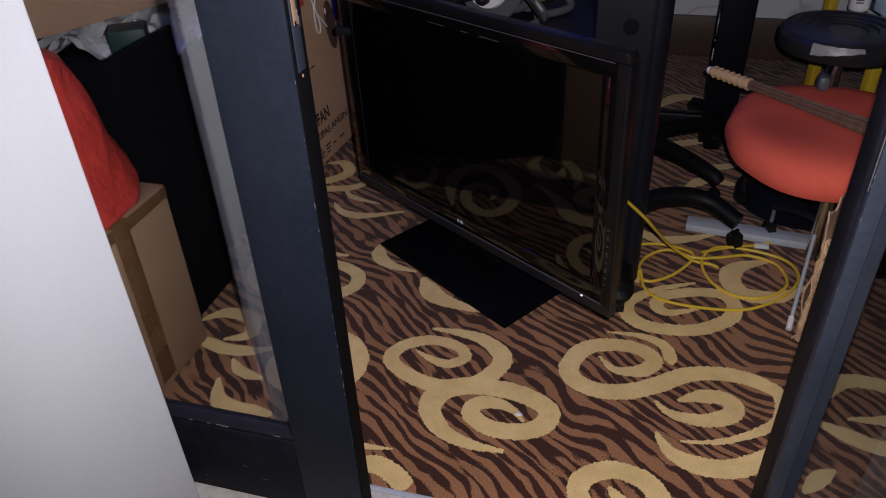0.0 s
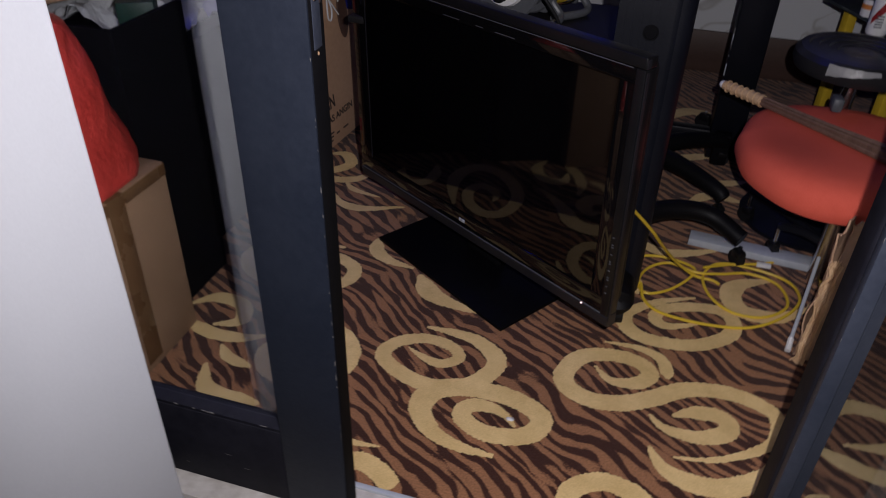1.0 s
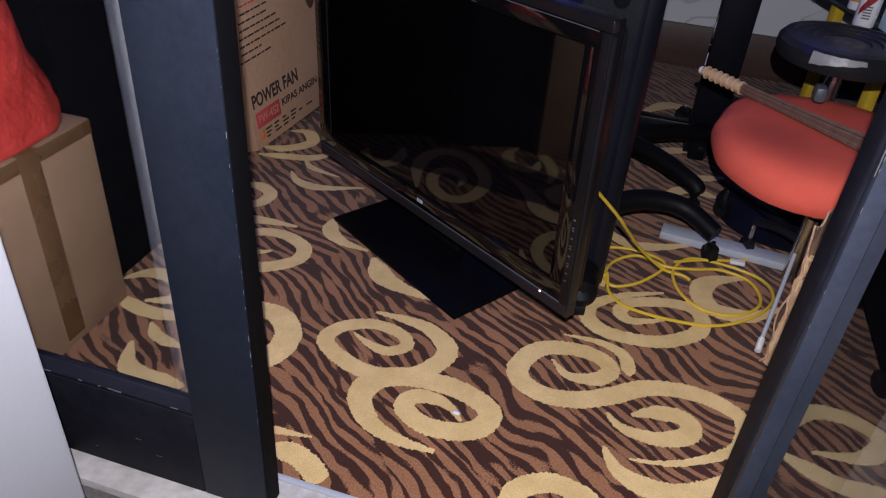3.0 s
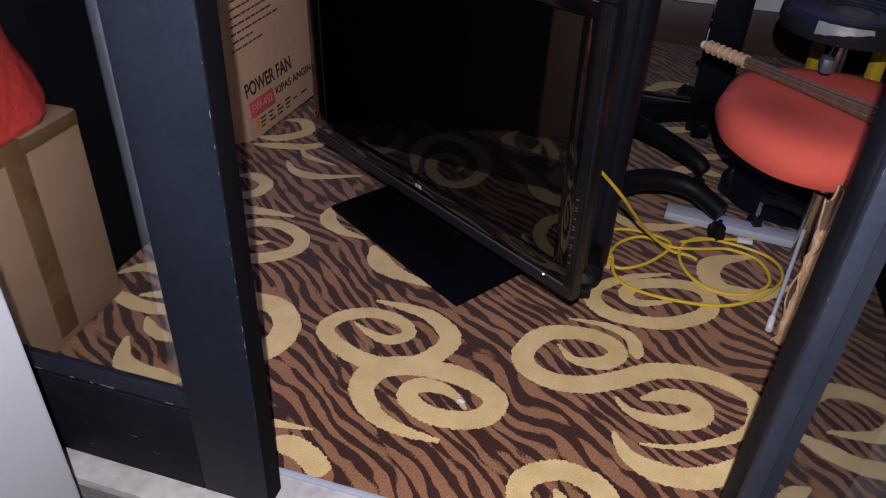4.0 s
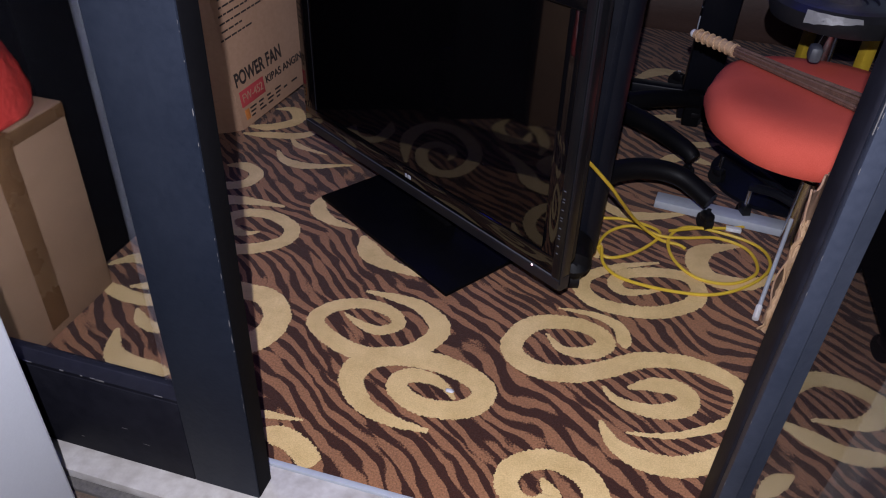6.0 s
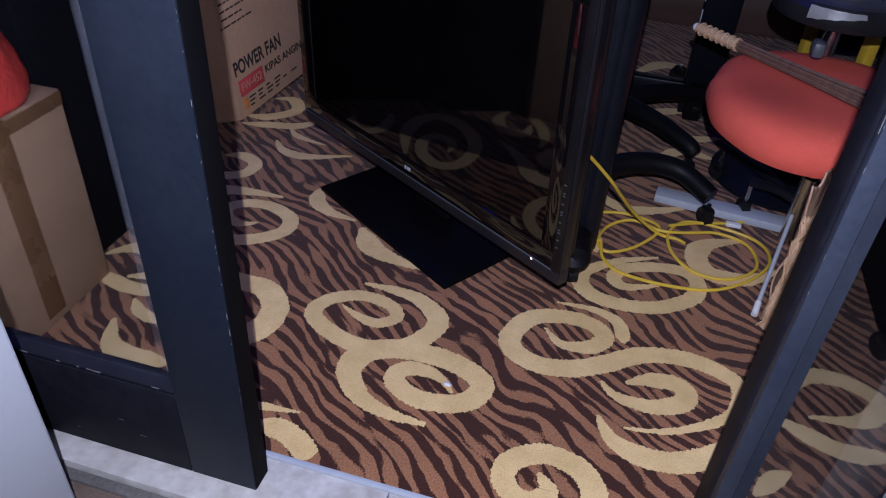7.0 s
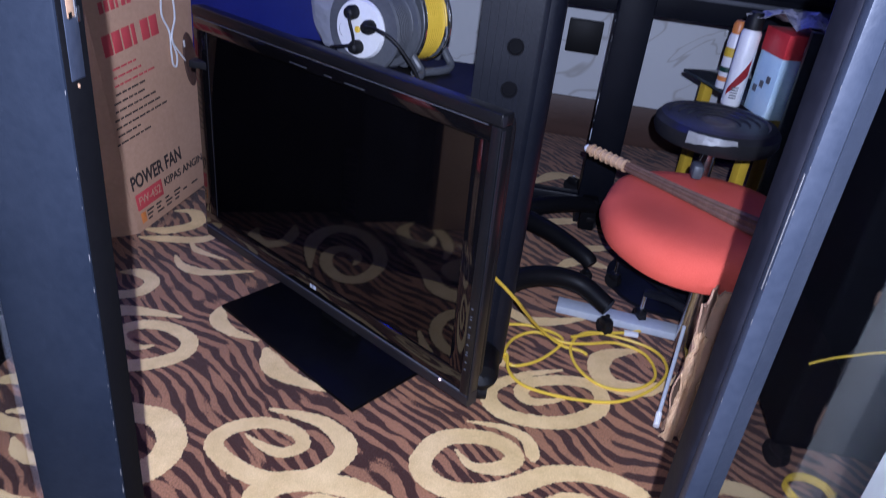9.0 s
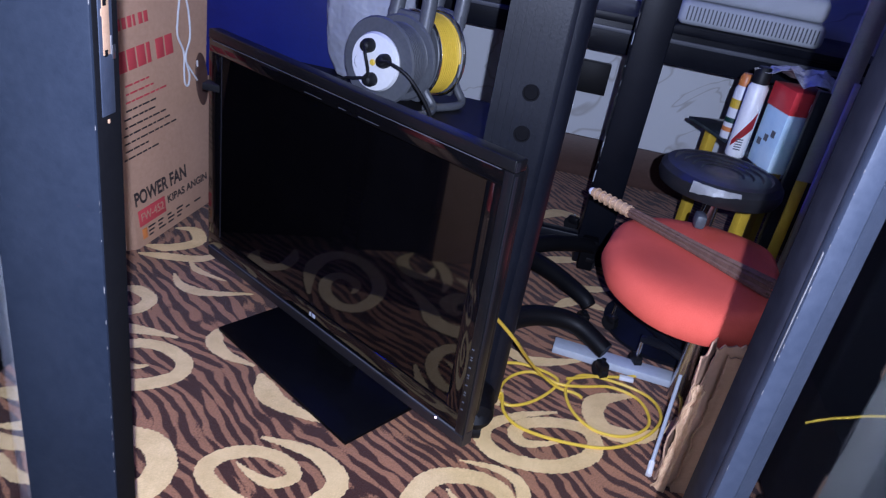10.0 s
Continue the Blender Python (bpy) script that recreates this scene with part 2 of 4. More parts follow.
SKIRT = surface("brown_skirting", ((0.055, 0.030, 0.022), (0.085, 0.048, 0.036)), 0.5, grain=40, stretch=(1, 1, 6))
PLASTER = surface("grey_plaster", ((0.34, 0.34, 0.34), (0.44, 0.44, 0.43)), 0.9, grain=120, bump=0.3)
DARK_PANEL = surface("dark_blue_panel", ((0.012, 0.013, 0.020), (0.024, 0.026, 0.036)), 0.45, grain=120)
# near black so the unseen corridor stays dark in reflections
CORRIDOR = surface("near_black_corridor", ((0.020, 0.020, 0.022), (0.034, 0.034, 0.036)), 0.9, grain=120, bump=0.3)
STONE_WALL = surface("grey_stone_cladding", ((0.22, 0.23, 0.21), (0.42, 0.42, 0.38)), 0.6, grain=26, bump=0.3, stain=4, stretch=(1, 1, 0.35))
INK = plain("black_print", (0.030, 0.022, 0.020), 0.7)
RED_INK = plain("red_print", (0.46, 0.055, 0.060), 0.7)
GREEN_CARD = surface("green_printed_card", ((0.004, 0.028, 0.018), (0.010, 0.050, 0.032)), 0.5, grain=50)
BLUE_PRINT = surface("pale_blue_printed_card", ((0.36, 0.54, 0.68), (0.60, 0.72, 0.78)), 0.4, grain=18, stain=7)
RED_PRINT = surface("red_printed_card", ((0.40, 0.022, 0.028), (0.50, 0.036, 0.04)), 0.4, grain=40)
ORANGE = surface("orange_cap", ((0.50, 0.16, 0.03), (0.62, 0.24, 0.06)), 0.4)
# the strips' blue light is put into this panel's colour
BLUE_LIT_PANEL = surface("blue_lit_panel", ((0.0015, 0.004, 0.085), (0.003, 0.008, 0.13)), 0.5, grain=120)
TINTED = plain("smoked_table_glass", (0.045, 0.055, 0.060), 0.08)
CLEAR_FILM = surface("crumpled_film", ((0.20, 0.20, 0.22), (0.45, 0.44, 0.45)), 0.2, grain=30, bump=0.9, depth=0.01)
# red standby light, whitened to carry the torch's glint in its colour
LED_RED = plain("standby_light_with_glint", (1.0, 0.66, 0.66), 0.4, 0, 2.2)


# ---- mesh helpers ----
def box_bm(x0, x1, y0, y1, z0, z1, bevel=0.0, segments=2):
    bm = bmesh.new()
    bmesh.ops.create_cube(bm, size=1)
    for v in bm.verts:
        v.co = Vector(((x0 + x1) / 2 + v.co.x * (x1 - x0), (y0 + y1) / 2 + v.co.y * (y1 - y0), (z0 + z1) / 2 + v.co.z * (z1 - z0)))
    if bevel:
        bmesh.ops.bevel(bm, geom=bm.edges[:], offset=bevel, segments=segments, profile=0.5, affect="EDGES")
    return bm


def prism_bm(outline, z0, z1, bevel=0.0, segments=2):
    """An upright prism over a closed outline in plan."""
    bm = bmesh.new()
    low = [bm.verts.new((x, y, z0)) for x, y in outline]
    high = [bm.verts.new((x, y, z1)) for x, y in outline]
    n = len(outline)
    bm.faces.new(high)
    bm.faces.new(low[::-1])
    for i in range(n):
        bm.faces.new((low[i], low[(i + 1) % n], high[(i + 1) % n], high[i]))
    bmesh.ops.recalc_face_normals(bm, faces=bm.faces[:])
    if bevel:
        rim = [e for e in bm.edges if abs(e.verts[0].co.z - e.verts[1].co.z) < 1e-6]
        bmesh.ops.bevel(bm, geom=rim, offset=bevel, segments=segments, profile=0.5, affect="EDGES")
    return bm


def lathe_bm(profile, steps=28):
    """A body of revolution about z from (radius, height) pairs."""
    bm = bmesh.new()
    rings = []
    for r, z in profile:
        rings.append([bm.verts.new((r * math.cos(2 * math.pi * i / steps), r * math.sin(2 * math.pi * i / steps), z)) for i in range(steps)])
    for a, b in zip(rings, rings[1:]):
        for i in range(steps):
            bm.faces.new((a[i], a[(i + 1) % steps], b[(i + 1) % steps], b[i]))
    bm.faces.new(rings[0][::-1])
    bm.faces.new(rings[-1])
    bmesh.ops.recalc_face_normals(bm, faces=bm.faces[:])
    return bm


def spline(points, per=8):
    """A smooth line through the given points."""
    pts = [Vector(p) for p in points]
    ext = [2 * pts[0] - pts[1], *pts, 2 * pts[-1] - pts[-2]]
    out = []
    for i in range(1, len(ext) - 2):
        p0, p1, p2, p3 = ext[i - 1:i + 3]
        for k in range(per):
            t = k / per
            out.append(0.5 * ((2 * p1) + (p2 - p0) * t + (2 * p0 - 5 * p1 + 4 * p2 - p3) * t * t + (3 * p1 - p0 - 3 * p2 + p3) * t ** 3))
    out.append(pts[-1])
    return out


def tube_bm(points, radius, sides=10, per=8, smooth_line=True):
    line = spline(points, per) if smooth_line else [Vector(p) for p in points]
    radii = radius if callable(radius) else (lambda s: radius)
    bm = bmesh.new()
    rings = []
    side = None
    for i, p in enumerate(line):
        tan = (line[min(i + 1, len(line) - 1)] - line[max(i - 1, 0)]).normalized()
        if side is None:
            side = tan.orthogonal().normalized()
        side = (side - tan * side.dot(tan)).normalized()
        up = tan.cross(side)
        r = radii(i / (len(line) - 1))
        rings.append([bm.verts.new(p + r * (math.cos(a) * side + math.sin(a) * up)) for a in (2 * math.pi * k / sides for k in range(sides))])
    for a, b in zip(rings, rings[1:]):
        for k in range(sides):
            bm.faces.new((a[k], a[(k + 1) % sides], b[(k + 1) % sides], b[k]))
    bm.faces.new(rings[0][::-1])
    bm.faces.new(rings[-1])
    bmesh.ops.recalc_face_normals(bm, faces=bm.faces[:])
    return bm


def ribbon_bm(points, width, start=0.1, finish=0.1, z=0.003):
    """A flat band along a smooth line that tapers at its ends."""
    line = spline([(x, y, z) for x, y in points], 26)
    fuzz = random.Random(round(1000 * points[0][0]) + 7)
    bm = bmesh.new()
    pairs = []
    n = len(line) - 1
    for i, p in enumerate(line):
        tan = (line[min(i + 1, n)] - line[max(i - 1, 0)]).normalized()
        side = Vector((-tan.y, tan.x, 0))
        s = i / n
        w = 0.9 * (width(s) if callable(width) else width)
        if start:
            w *= min(1, (s / start + 0.06)) ** 0.7
        if finish:
            w *= min(1, ((1 - s) / finish + 0.06)) ** 0.7
        left, right = (w / 2 + fuzz.uniform(-0.0021, 0.0021) for _ in range(2))
        pairs.append((bm.verts.new(p + side * left), bm.verts.new(p - side * right)))
    for (a, b), (c, d) in zip(pairs, pairs[1:]):
        bm.faces.new((a, b, d, c))
    bmesh.ops.recalc_face_normals(bm, faces=bm.faces[:])
    for f in bm.faces:
        if f.normal.z < 0:
            f.normal_flip()
    return bm


def mesh_of(name, bm, material, smooth=True):
    me = bpy.data.meshes.new(name)
    if smooth:
        for e in bm.edges:
            if len(e.link_faces) == 2 and e.calc_face_angle(0) > radians(32):
                e.smooth = False
        for f in bm.faces:
            f.smooth = True
    bm.to_mesh(me)
    bm.free()
    me.materials.append(material)
    return me


def part(name, bm, material, parent, label=""):
    ob = new(name, mesh_of(name, bm, material))
    ob.parent = parent
    if label:
        ob["label"] = label
    return ob


def thing(name, label, category, m=None, group=""):
    ob = new(name)
    ob.empty_display_size = 0.05
    if m is not None:
        ob.matrix_world = m
    return tagged(ob, label, category, group)


def single(name, bm, material, label, category, m=None, group=""):
    ob = new(name, mesh_of(name, bm, material))
    if m is not None:
        ob.matrix_world = m
    return tagged(ob, label, category, group)


def structure(name, bm, material, label=""):
    return tagged(new(name, mesh_of(name, bm, material)), label or name.replace("_", " "), "", "", "structure")


def writing(text, size, material, parent, m, name="lettering", bold=0.0, width=None):
    """Raised print in the built-in font, as a mesh under its thing."""
    cu = bpy.data.curves.new("type", "FONT")
    cu.body, cu.size, cu.offset, cu.extrude = text, size, bold, 0.0004
    tmp = bpy.data.objects.new("type", cu)
    scene.collection.objects.link(tmp)
    bpy.context.view_layer.update()
    me = bpy.data.meshes.new_from_object(tmp.evaluated_get(bpy.context.evaluated_depsgraph_get()))
    bpy.data.objects.remove(tmp)
    me.materials.clear()
    me.materials.append(material)
    if width:
        w = max(v.co.x for v in me.vertices) - min(v.co.x for v in me.vertices)
        for v in me.vertices:
            v.co.x *= width / w
    ob = new(name, me)
    ob.parent = parent
    ob.matrix_local = m
    return ob


# ---- setting ----
floor = structure("floor", box_bm(-1.3, 2.3, 0.0, 2.7, -0.04, 0.0), CARPET, "brown zebra-striped carpet with large beige swirls")
corridor_floor = structure("corridor_floor", box_bm(-1.6, 2.6, -2.6, -0.1505, -0.06, -0.022), BROWN_FLOOR, "worn brown stone floor outside the doorway")
sill = structure("door_sill", box_bm(-1.3, 0.24, -0.128, -0.010, -0.05, -0.001, 0.002), SILL, "pale grey tiled door sill")
part("tile", box_bm(0.242, 0.90, -0.128, -0.010, -0.05, -0.001, 0.002), SILL, sill)
part("tile", box_bm(0.902, 2.3, -0.128, -0.010, -0.05, -0.001, 0.002), SILL, sill)
part("metal_edge", box_bm(-1.3, 2.3, -0.010, 0.0015, -0.02, 0.004, 0.0015), LIGHT_GREY, sill, "thin metal carpet strip")
structure("mortar_joint", box_bm(-1.3, 2.3, -0.150, -0.129, -0.06, -0.016, 0.003), GROUT, "cracked grey mortar joint before the sill")
structure("wall_back", box_bm(-1.4, 2.4, 2.70, 2.82, 0.0, 2.6), MARBLE, "pale veined back wall")
structure("skirting", box_bm(-1.2, 2.3, 2.68, 2.699, 0.0, 0.19, 0.004), SKIRT, "dark brown skirting board")
# wall coloured near black so the screen mirrors darkness
structure("wall_west", box_bm(-1.42, -1.30, -0.1, 2.70, -0.04, 2.6), DARK_PANEL, "side wall, coloured near black to keep screen reflections dark")
structure("wall_east", box_bm(2.30, 2.42, -0.1, 2.70, -0.04, 2.6), PLASTER, "grey plastered side wall")
structure("ceiling", box_bm(-1.42, 2.42, -0.1, 2.82, 2.6, 2.7), DARK_PANEL, "dark ceiling")
# unseen corridor shell, its darkness put into the colour
structure("corridor_ceiling", box_bm(-1.6, 2.6, -2.6, -0.1, 2.6, 2.7), CORRIDOR, "unseen corridor ceiling, near black to keep reflections dark")
structure("corridor_wall_south", box_bm(-1.6, 2.6, -2.7, -2.6, -0.06, 2.6), CORRIDOR, "unseen corridor wall, near black to keep reflections dark")
structure("corridor_wall_west", box_bm(-1.7, -1.6, -2.6, -0.1, -0.06, 2.6), CORRIDOR, "unseen corridor wall, near black to keep reflections dark")
structure("wall_over_doors", box_bm(-1.3, 2.3, -0.09, 0.09, 2.12, 2.6), PLASTER, "grey wall above the glass doors")
structure("corridor_wall_east", box_bm(1.45, 2.6, -2.6, -0.15, -0.022, 2.6, 0.004), CORRIDOR, "unseen corridor wall, near black to keep reflections dark")
mullion = structure("mullion", box_bm(0.920, 1.050, -0.100, -0.0205, 0.003, 2.10, 0.003), STONE_WALL, "weathered grey mullion in front of the fixed glass")
for k in range(16):
    z = 0.10 + 0.07 * k + 0.02 * math.sin(k * 2.1)
    part("worn_edge", box_bm(0.9185, 0.9225, -0.1015, -0.0965, z, z + 0.03 + 0.015 * math.sin(k * 1.3), 0.001), CARD_PALE if k % 3 == 0 else CHIP, mullion)

# sliding glass door on the near track
rng = random.Random(5)
door_1 = tagged(new("door_1"), "navy black painted sliding glass door, half open", "door", "", "structure")
part("stile", box_bm(-0.100, 0.023, -0.082, -0.038, 0.003, 2.09, 0.0025), NAVY, door_1)
part("stile", box_bm(-1.28, -1.16, -0.082, -0.030, 0.003, 2.09, 0.0025), NAVY, door_1)
# bottom rail in a darker tone than the stiles beside it
part("bottom_rail", box_bm(-1.16, -0.1005, -0.0815, -0.030, 0.003, 0.196, 0.002), NAVY_DARK_WORN, door_1)
part("top_rail", box_bm(-1.16, -0.1005, -0.0815, -0.030, 1.97, 2.09, 0.002), NAVY, door_1)
bead = bmesh.new()
for x in (-1.16, -0.1005):
    for y, z in ((-0.0795, 0.1965), (-0.0795, 0.203), (-0.058, 0.213), (-0.052, 0.213), (-0.052, 0.1965)):
        bead.verts.new((x, y, z))
bead.verts.ensure_lookup_table()
for i in range(5):
    bead.faces.new((bead.verts[i], bead.verts[(i + 1) % 5], bead.verts[5 + (i + 1) % 5], bead.verts[5 + i]))
bead.faces.new(bead.verts[0:5])
bead.faces.new(bead.verts[5:10][::-1])
bmesh.ops.recalc_face_normals(bead, faces=bead.faces[:])
part("glazing_bead", bead, NAVY_DARK_WORN, door_1, "scuffed glazing bead")
for i in range(8):
    x = -0.50 + 0.38 * rng.random()
    w = 0.004 + 0.014 * rng.random()
    part("scuff", box_bm(x, x + w, -0.0802, -0.0788, 0.2005 + 0.002 * rng.random(), 0.2035, 0.0003), CHIP, door_1)
for i in range(8):
    x, z = -0.62 + 0.48 * rng.random(), 0.018 + 0.16 * rng.random()
    part("scratch", box_bm(x, x + 0.006 + 0.05 * rng.random() ** 2, -0.0820, -0.0812, z, z + 0.0004 + 0.0006 * rng.random()), CHIP, door_1)
pane = part("pane", box_bm(-1.165, -0.095, -0.0615, -0.0565, 0.19, 1.98), GLASS, door_1, "clear glass pane")
pane.visible_shadow = False
# thin black strip over the stile's whole closing face
part("edge_strip", box_bm(0.0232, 0.0242, -0.0795, -0.040, 0.006, 2.08, 0.0003), BOARD_BLACK, door_1, "dull black closing edge")
latch = part("latch_plate", box_bm(0.0232, 0.0252, -0.072, -0.050, 0.925, 1.14, 0.0008), NAVY_GREY, door_1, "worn steel latch plate")
for i in range(26):
    z, h = 0.915 + 0.235 * rng.random(), 0.004 + 0.016 * rng.random() ** 2
    y = -0.0745 + 0.024 * rng.random() ** 0.5
    part("bare_patch", box_bm(0.0246, 0.0256 + 0.0008 * rng.random(), y, y + 0.0015 + 0.004 * rng.random(), z, z + h, 0.0004), (CHIP, STEEL, CARD, BOARD_BLACK)[i % 4], latch)
part("latch_slot", box_bm(0.0248, 0.0258, -0.067, -0.056, 0.985, 1.12, 0.0003), CARD, latch, "bare wood showing in the latch slot")

# chips of bare primer along the stile's arris
for i in range(34):
    z = 0.12 + 0.98 * rng.random()
    r = 0.0005 + 0.0012 * rng.random() ** 3
    stretch = 1.5 + 6 * rng.random()
    bm = bmesh.new()
    bmesh.ops.create_icosphere(bm, subdivisions=1, radius=1)
    for v in bm.verts:
        v.co = Vector((0.0225 + v.co.x * r * 0.6, -0.0815 + v.co.y * r * 0.6, z + v.co.z * r * stretch))
    part("paint_chip", bm, CHIP, door_1)

# right-hand door with its jamb on the far track
door_2 = tagged(new("door_2"), "navy black painted fixed glass door with chipped edges", "door", "", "structure")
part("jamb", box_bm(0.7305, 0.756, 0.0005, 0.066, 0.003, 2.10, 0.009, 3), NAVY_DARK_WORN, door_2, "rounded black jamb with rubbed paint")
part("stile", box_bm(0.733, 0.755, -0.020, 0.0, 0.003, 2.10, 0.002), NAVY_GREY, door_2)
bm = bmesh.new()
for z in (0.10, 2.0):
    for x, y in ((0.7555, -0.018), (0.777, -0.003), (0.777, 0.012), (0.7565, 0.012)):
        bm.verts.new((x, y, z))
bm.verts.ensure_lookup_table()
for i in range(4):
    bm.faces.new((bm.verts[i], bm.verts[(i + 1) % 4], bm.verts[4 + (i + 1) % 4], bm.verts[4 + i]))
bm.faces.new(bm.verts[0:4])
bm.faces.new(bm.verts[4:8])
bmesh.ops.recalc_face_normals(bm, faces=bm.faces[:])
part("glazing_bead", bm, NAVY_GREY, door_2)
part("bottom_rail", box_bm(0.7575, 2.28, -0.0195, 0.040, 0.003, 0.0995, 0.002), NAVY, door_2)
part("top_rail", box_bm(0.7575, 2.28, -0.0195, 0.040, 2.0005, 2.10, 0.002), NAVY, door_2)
pane = part("pane", box_bm(0.760, 2.28, 0.013, 0.018, 0.0997, 2.0003), SMOKED, door_2, "smoked glass pane")
pane.visible_shadow = False
for i in range(15):
    z = 0.15 + 0.95 * rng.random()
    r = 0.0005 + 0.0012 * rng.random() ** 3
    stretch = 1.5 + 6 * rng.random()
    bm = bmesh.new()
    bmesh.ops.create_icosphere(bm, subdivisions=1, radius=1)
    for v in bm.verts:
        v.co = Vector((0.7335 + v.co.x * r * 0.6, -0.0195 + v.co.y * r * 0.6, z + v.co.z * r * stretch))
    part("paint_chip", bm, CHIP, door_2)
part("bare_strip", box_bm(0.7322, 0.7340, -0.0150, -0.0120, 0.80, 0.93, 0.0006), CHIP, door_2, "long strip of bare primer")

# swirls woven into the carpet
def swirl(lift, width, start, finish, *points):
    """One beige scroll woven into the carpet."""
    part("carpet_swirl", ribbon_bm(points, width, start, finish, 0.003 + 0.00025 * (lift % 4)), BEIGE, floor)


swirl(0, lambda s: 0.062 - 0.034 * s, 0.2, 0.12, (-0.005, 0.506), (0.080, 0.505), (0.148, 0.487), (0.198, 0.428), (0.156, 0.343), (0.077, 0.310), (-0.004, 0.322), (-0.074, 0.368), (-0.060, 0.425), (0.005, 0.462), (0.077, 0.453), (0.104, 0.418), (0.069, 0.387), (0.020, 0.395), (-0.025, 0.418))
swirl(1, lambda s: 0.074 - 0.034 * s, 0.24, 0.16, (0.256, 0.150), (0.182, 0.153), (0.117, 0.173), (0.072, 0.219), (0.065, 0.261), (0.088, 0.301), (0.140, 0.325), (0.207, 0.332), (0.277, 0.322), (0.332, 0.290), (0.326, 0.242), (0.280, 0.213), (0.217, 0.208), (0.170, 0.230), (0.160, 0.257), (0.180, 0.280), (0.221, 0.284), (0.256, 0.270), (0.283, 0.243))
swirl(2, lambda s: 0.040 + 0.016 * math.sin(3.1 * s), 0.12, 0.22, (0.426, 0.498), (0.468, 0.458), (0.528, 0.467), (0.558, 0.506), (0.531, 0.541), (0.466, 0.549), (0.393, 0.520), (0.360, 0.449), (0.376, 0.403), (0.432, 0.380), (0.502, 0.391), (0.569, 0.429), (0.637, 0.479), (0.720, 0.501), (0.791, 0.491), (0.842, 0.454), (0.824, 0.367), (0.717, 0.290), (0.621, 0.266))
swirl(3, 0.036, 0.7, 0.1, (0.439, 0.593), (0.524, 0.595), (0.582, 0.569), (0.602, 0.505))
swirl(4, 0.050, 0.4, 0.2, (0.564, 0.376), (0.602, 0.344), (0.670, 0.339), (0.728, 0.368), (0.738, 0.400), (0.712, 0.420), (0.662, 0.412), (0.615, 0.388))
swirl(5, 0.055, 0.4, 0.3, (0.569, 0.282), (0.603, 0.231), (0.658, 0.209), (0.730, 0.217), (0.796, 0.264), (0.867, 0.360))
swirl(6, lambda s: 0.056 - 0.012 * s, 0.05, 0.14, (0.590, 0.070), (0.581, 0.111), (0.550, 0.145), (0.485, 0.156), (0.433, 0.124), (0.423, 0.083), (0.450, 0.050), (0.487, 0.050), (0.505, 0.080), (0.483, 0.112))
swirl(7, lambda s: 0.056 - 0.018 * s, 0.25, 0.12, (0.657, 0.854), (0.564, 0.806), (0.485, 0.731), (0.490, 0.668), (0.551, 0.637), (0.658, 0.651), (0.739, 0.712), (0.756, 0.774), (0.724, 0.816), (0.651, 0.810), (0.580, 0.779), (0.556, 0.730), (0.593, 0.707), (0.682, 0.750))
swirl(8, 0.066, 0.3, 0.3, (0.863, 1.007), (0.776, 0.959), (0.750, 0.895), (0.782, 0.834), (0.870, 0.838), (0.948, 0.902))
swirl(9, lambda s: 0.062 - 0.026 * s, 0.16, 0.1, (-0.345, 0.772), (-0.430, 0.768), (-0.505, 0.752), (-0.568, 0.712), (-0.592, 0.650), (-0.548, 0.588), (-0.450, 0.552), (-0.351, 0.562), (-0.278, 0.624), (-0.283, 0.686), (-0.355, 0.722), (-0.425, 0.712), (-0.458, 0.675), (-0.440, 0.638), (-0.395, 0.622), (-0.352, 0.642))
swirl(10, 0.046, 0.2, 0.2, (-0.605, 0.920), (-0.553, 0.935), (-0.500, 0.905), (-0.502, 0.850), (-0.553, 0.815), (-0.62, 0.80))
swirl(11, lambda s: 0.050 + 0.022 * math.sin(3.1 * s), 0.2, 0.15, (-0.430, 0.470), (-0.360, 0.438), (-0.276, 0.416), (-0.215, 0.410), (-0.168, 0.370), (-0.155, 0.309), (-0.183, 0.258), (-0.250, 0.236), (-0.318, 0.252), (-0.345, 0.300), (-0.312, 0.345), (-0.262, 0.338), (-0.262, 0.300))
swirl(12, 0.024, 0.2, 0.9, (-0.09, 0.088), (-0.030, 0.095), (0.020, 0.101))
swirl(13, 0.052, 0.2, 0.1, (-0.05, 0.055), (0.013, 0.050), (0.055, 0.030), (0.080, 0.006))
swirl(16, 0.042, 0.5, 0.4, (-0.510, 1.058), (-0.457, 1.006), (-0.378, 0.999), (-0.257, 1.050))
swirl(17, 0.050, 0.2, 0.6, (-0.271, 0.850), (-0.250, 0.786), (-0.195, 0.751), (-0.120, 0.738))
swirl(18, 0.068, 0.25, 0.7, (-0.095, 0.715), (-0.042, 0.645), (0.025, 0.617), (0.110, 0.602))
swirl(19, 0.050, 0.3, 0.2, (-0.643, 1.316), (-0.580, 1.328), (-0.537, 1.262), (-0.594, 1.190), (-0.67, 1.17))
swirl(20, 0.045, 0.3, 0.4, (-0.660, 1.119), (-0.577, 1.138), (-0.480, 1.170), (-0.43, 1.25))
swirl(21, 0.028, 0.5, 0.5, (-0.506, 1.147), (-0.457, 1.103), (-0.356, 1.080))
swirl(22, 0.045, 0.3, 0.4, (0.440, 1.150), (0.530, 1.062), (0.621, 1.070), (0.737, 1.130))
swirl(23, 0.055, 0.4, 0.4, (0.45, 1.00), (0.480, 0.900), (0.503, 0.821))
swirl(24, 0.055, 0.4, 0.5, (1.000, 0.985), (0.968, 0.887), (0.944, 0.775))
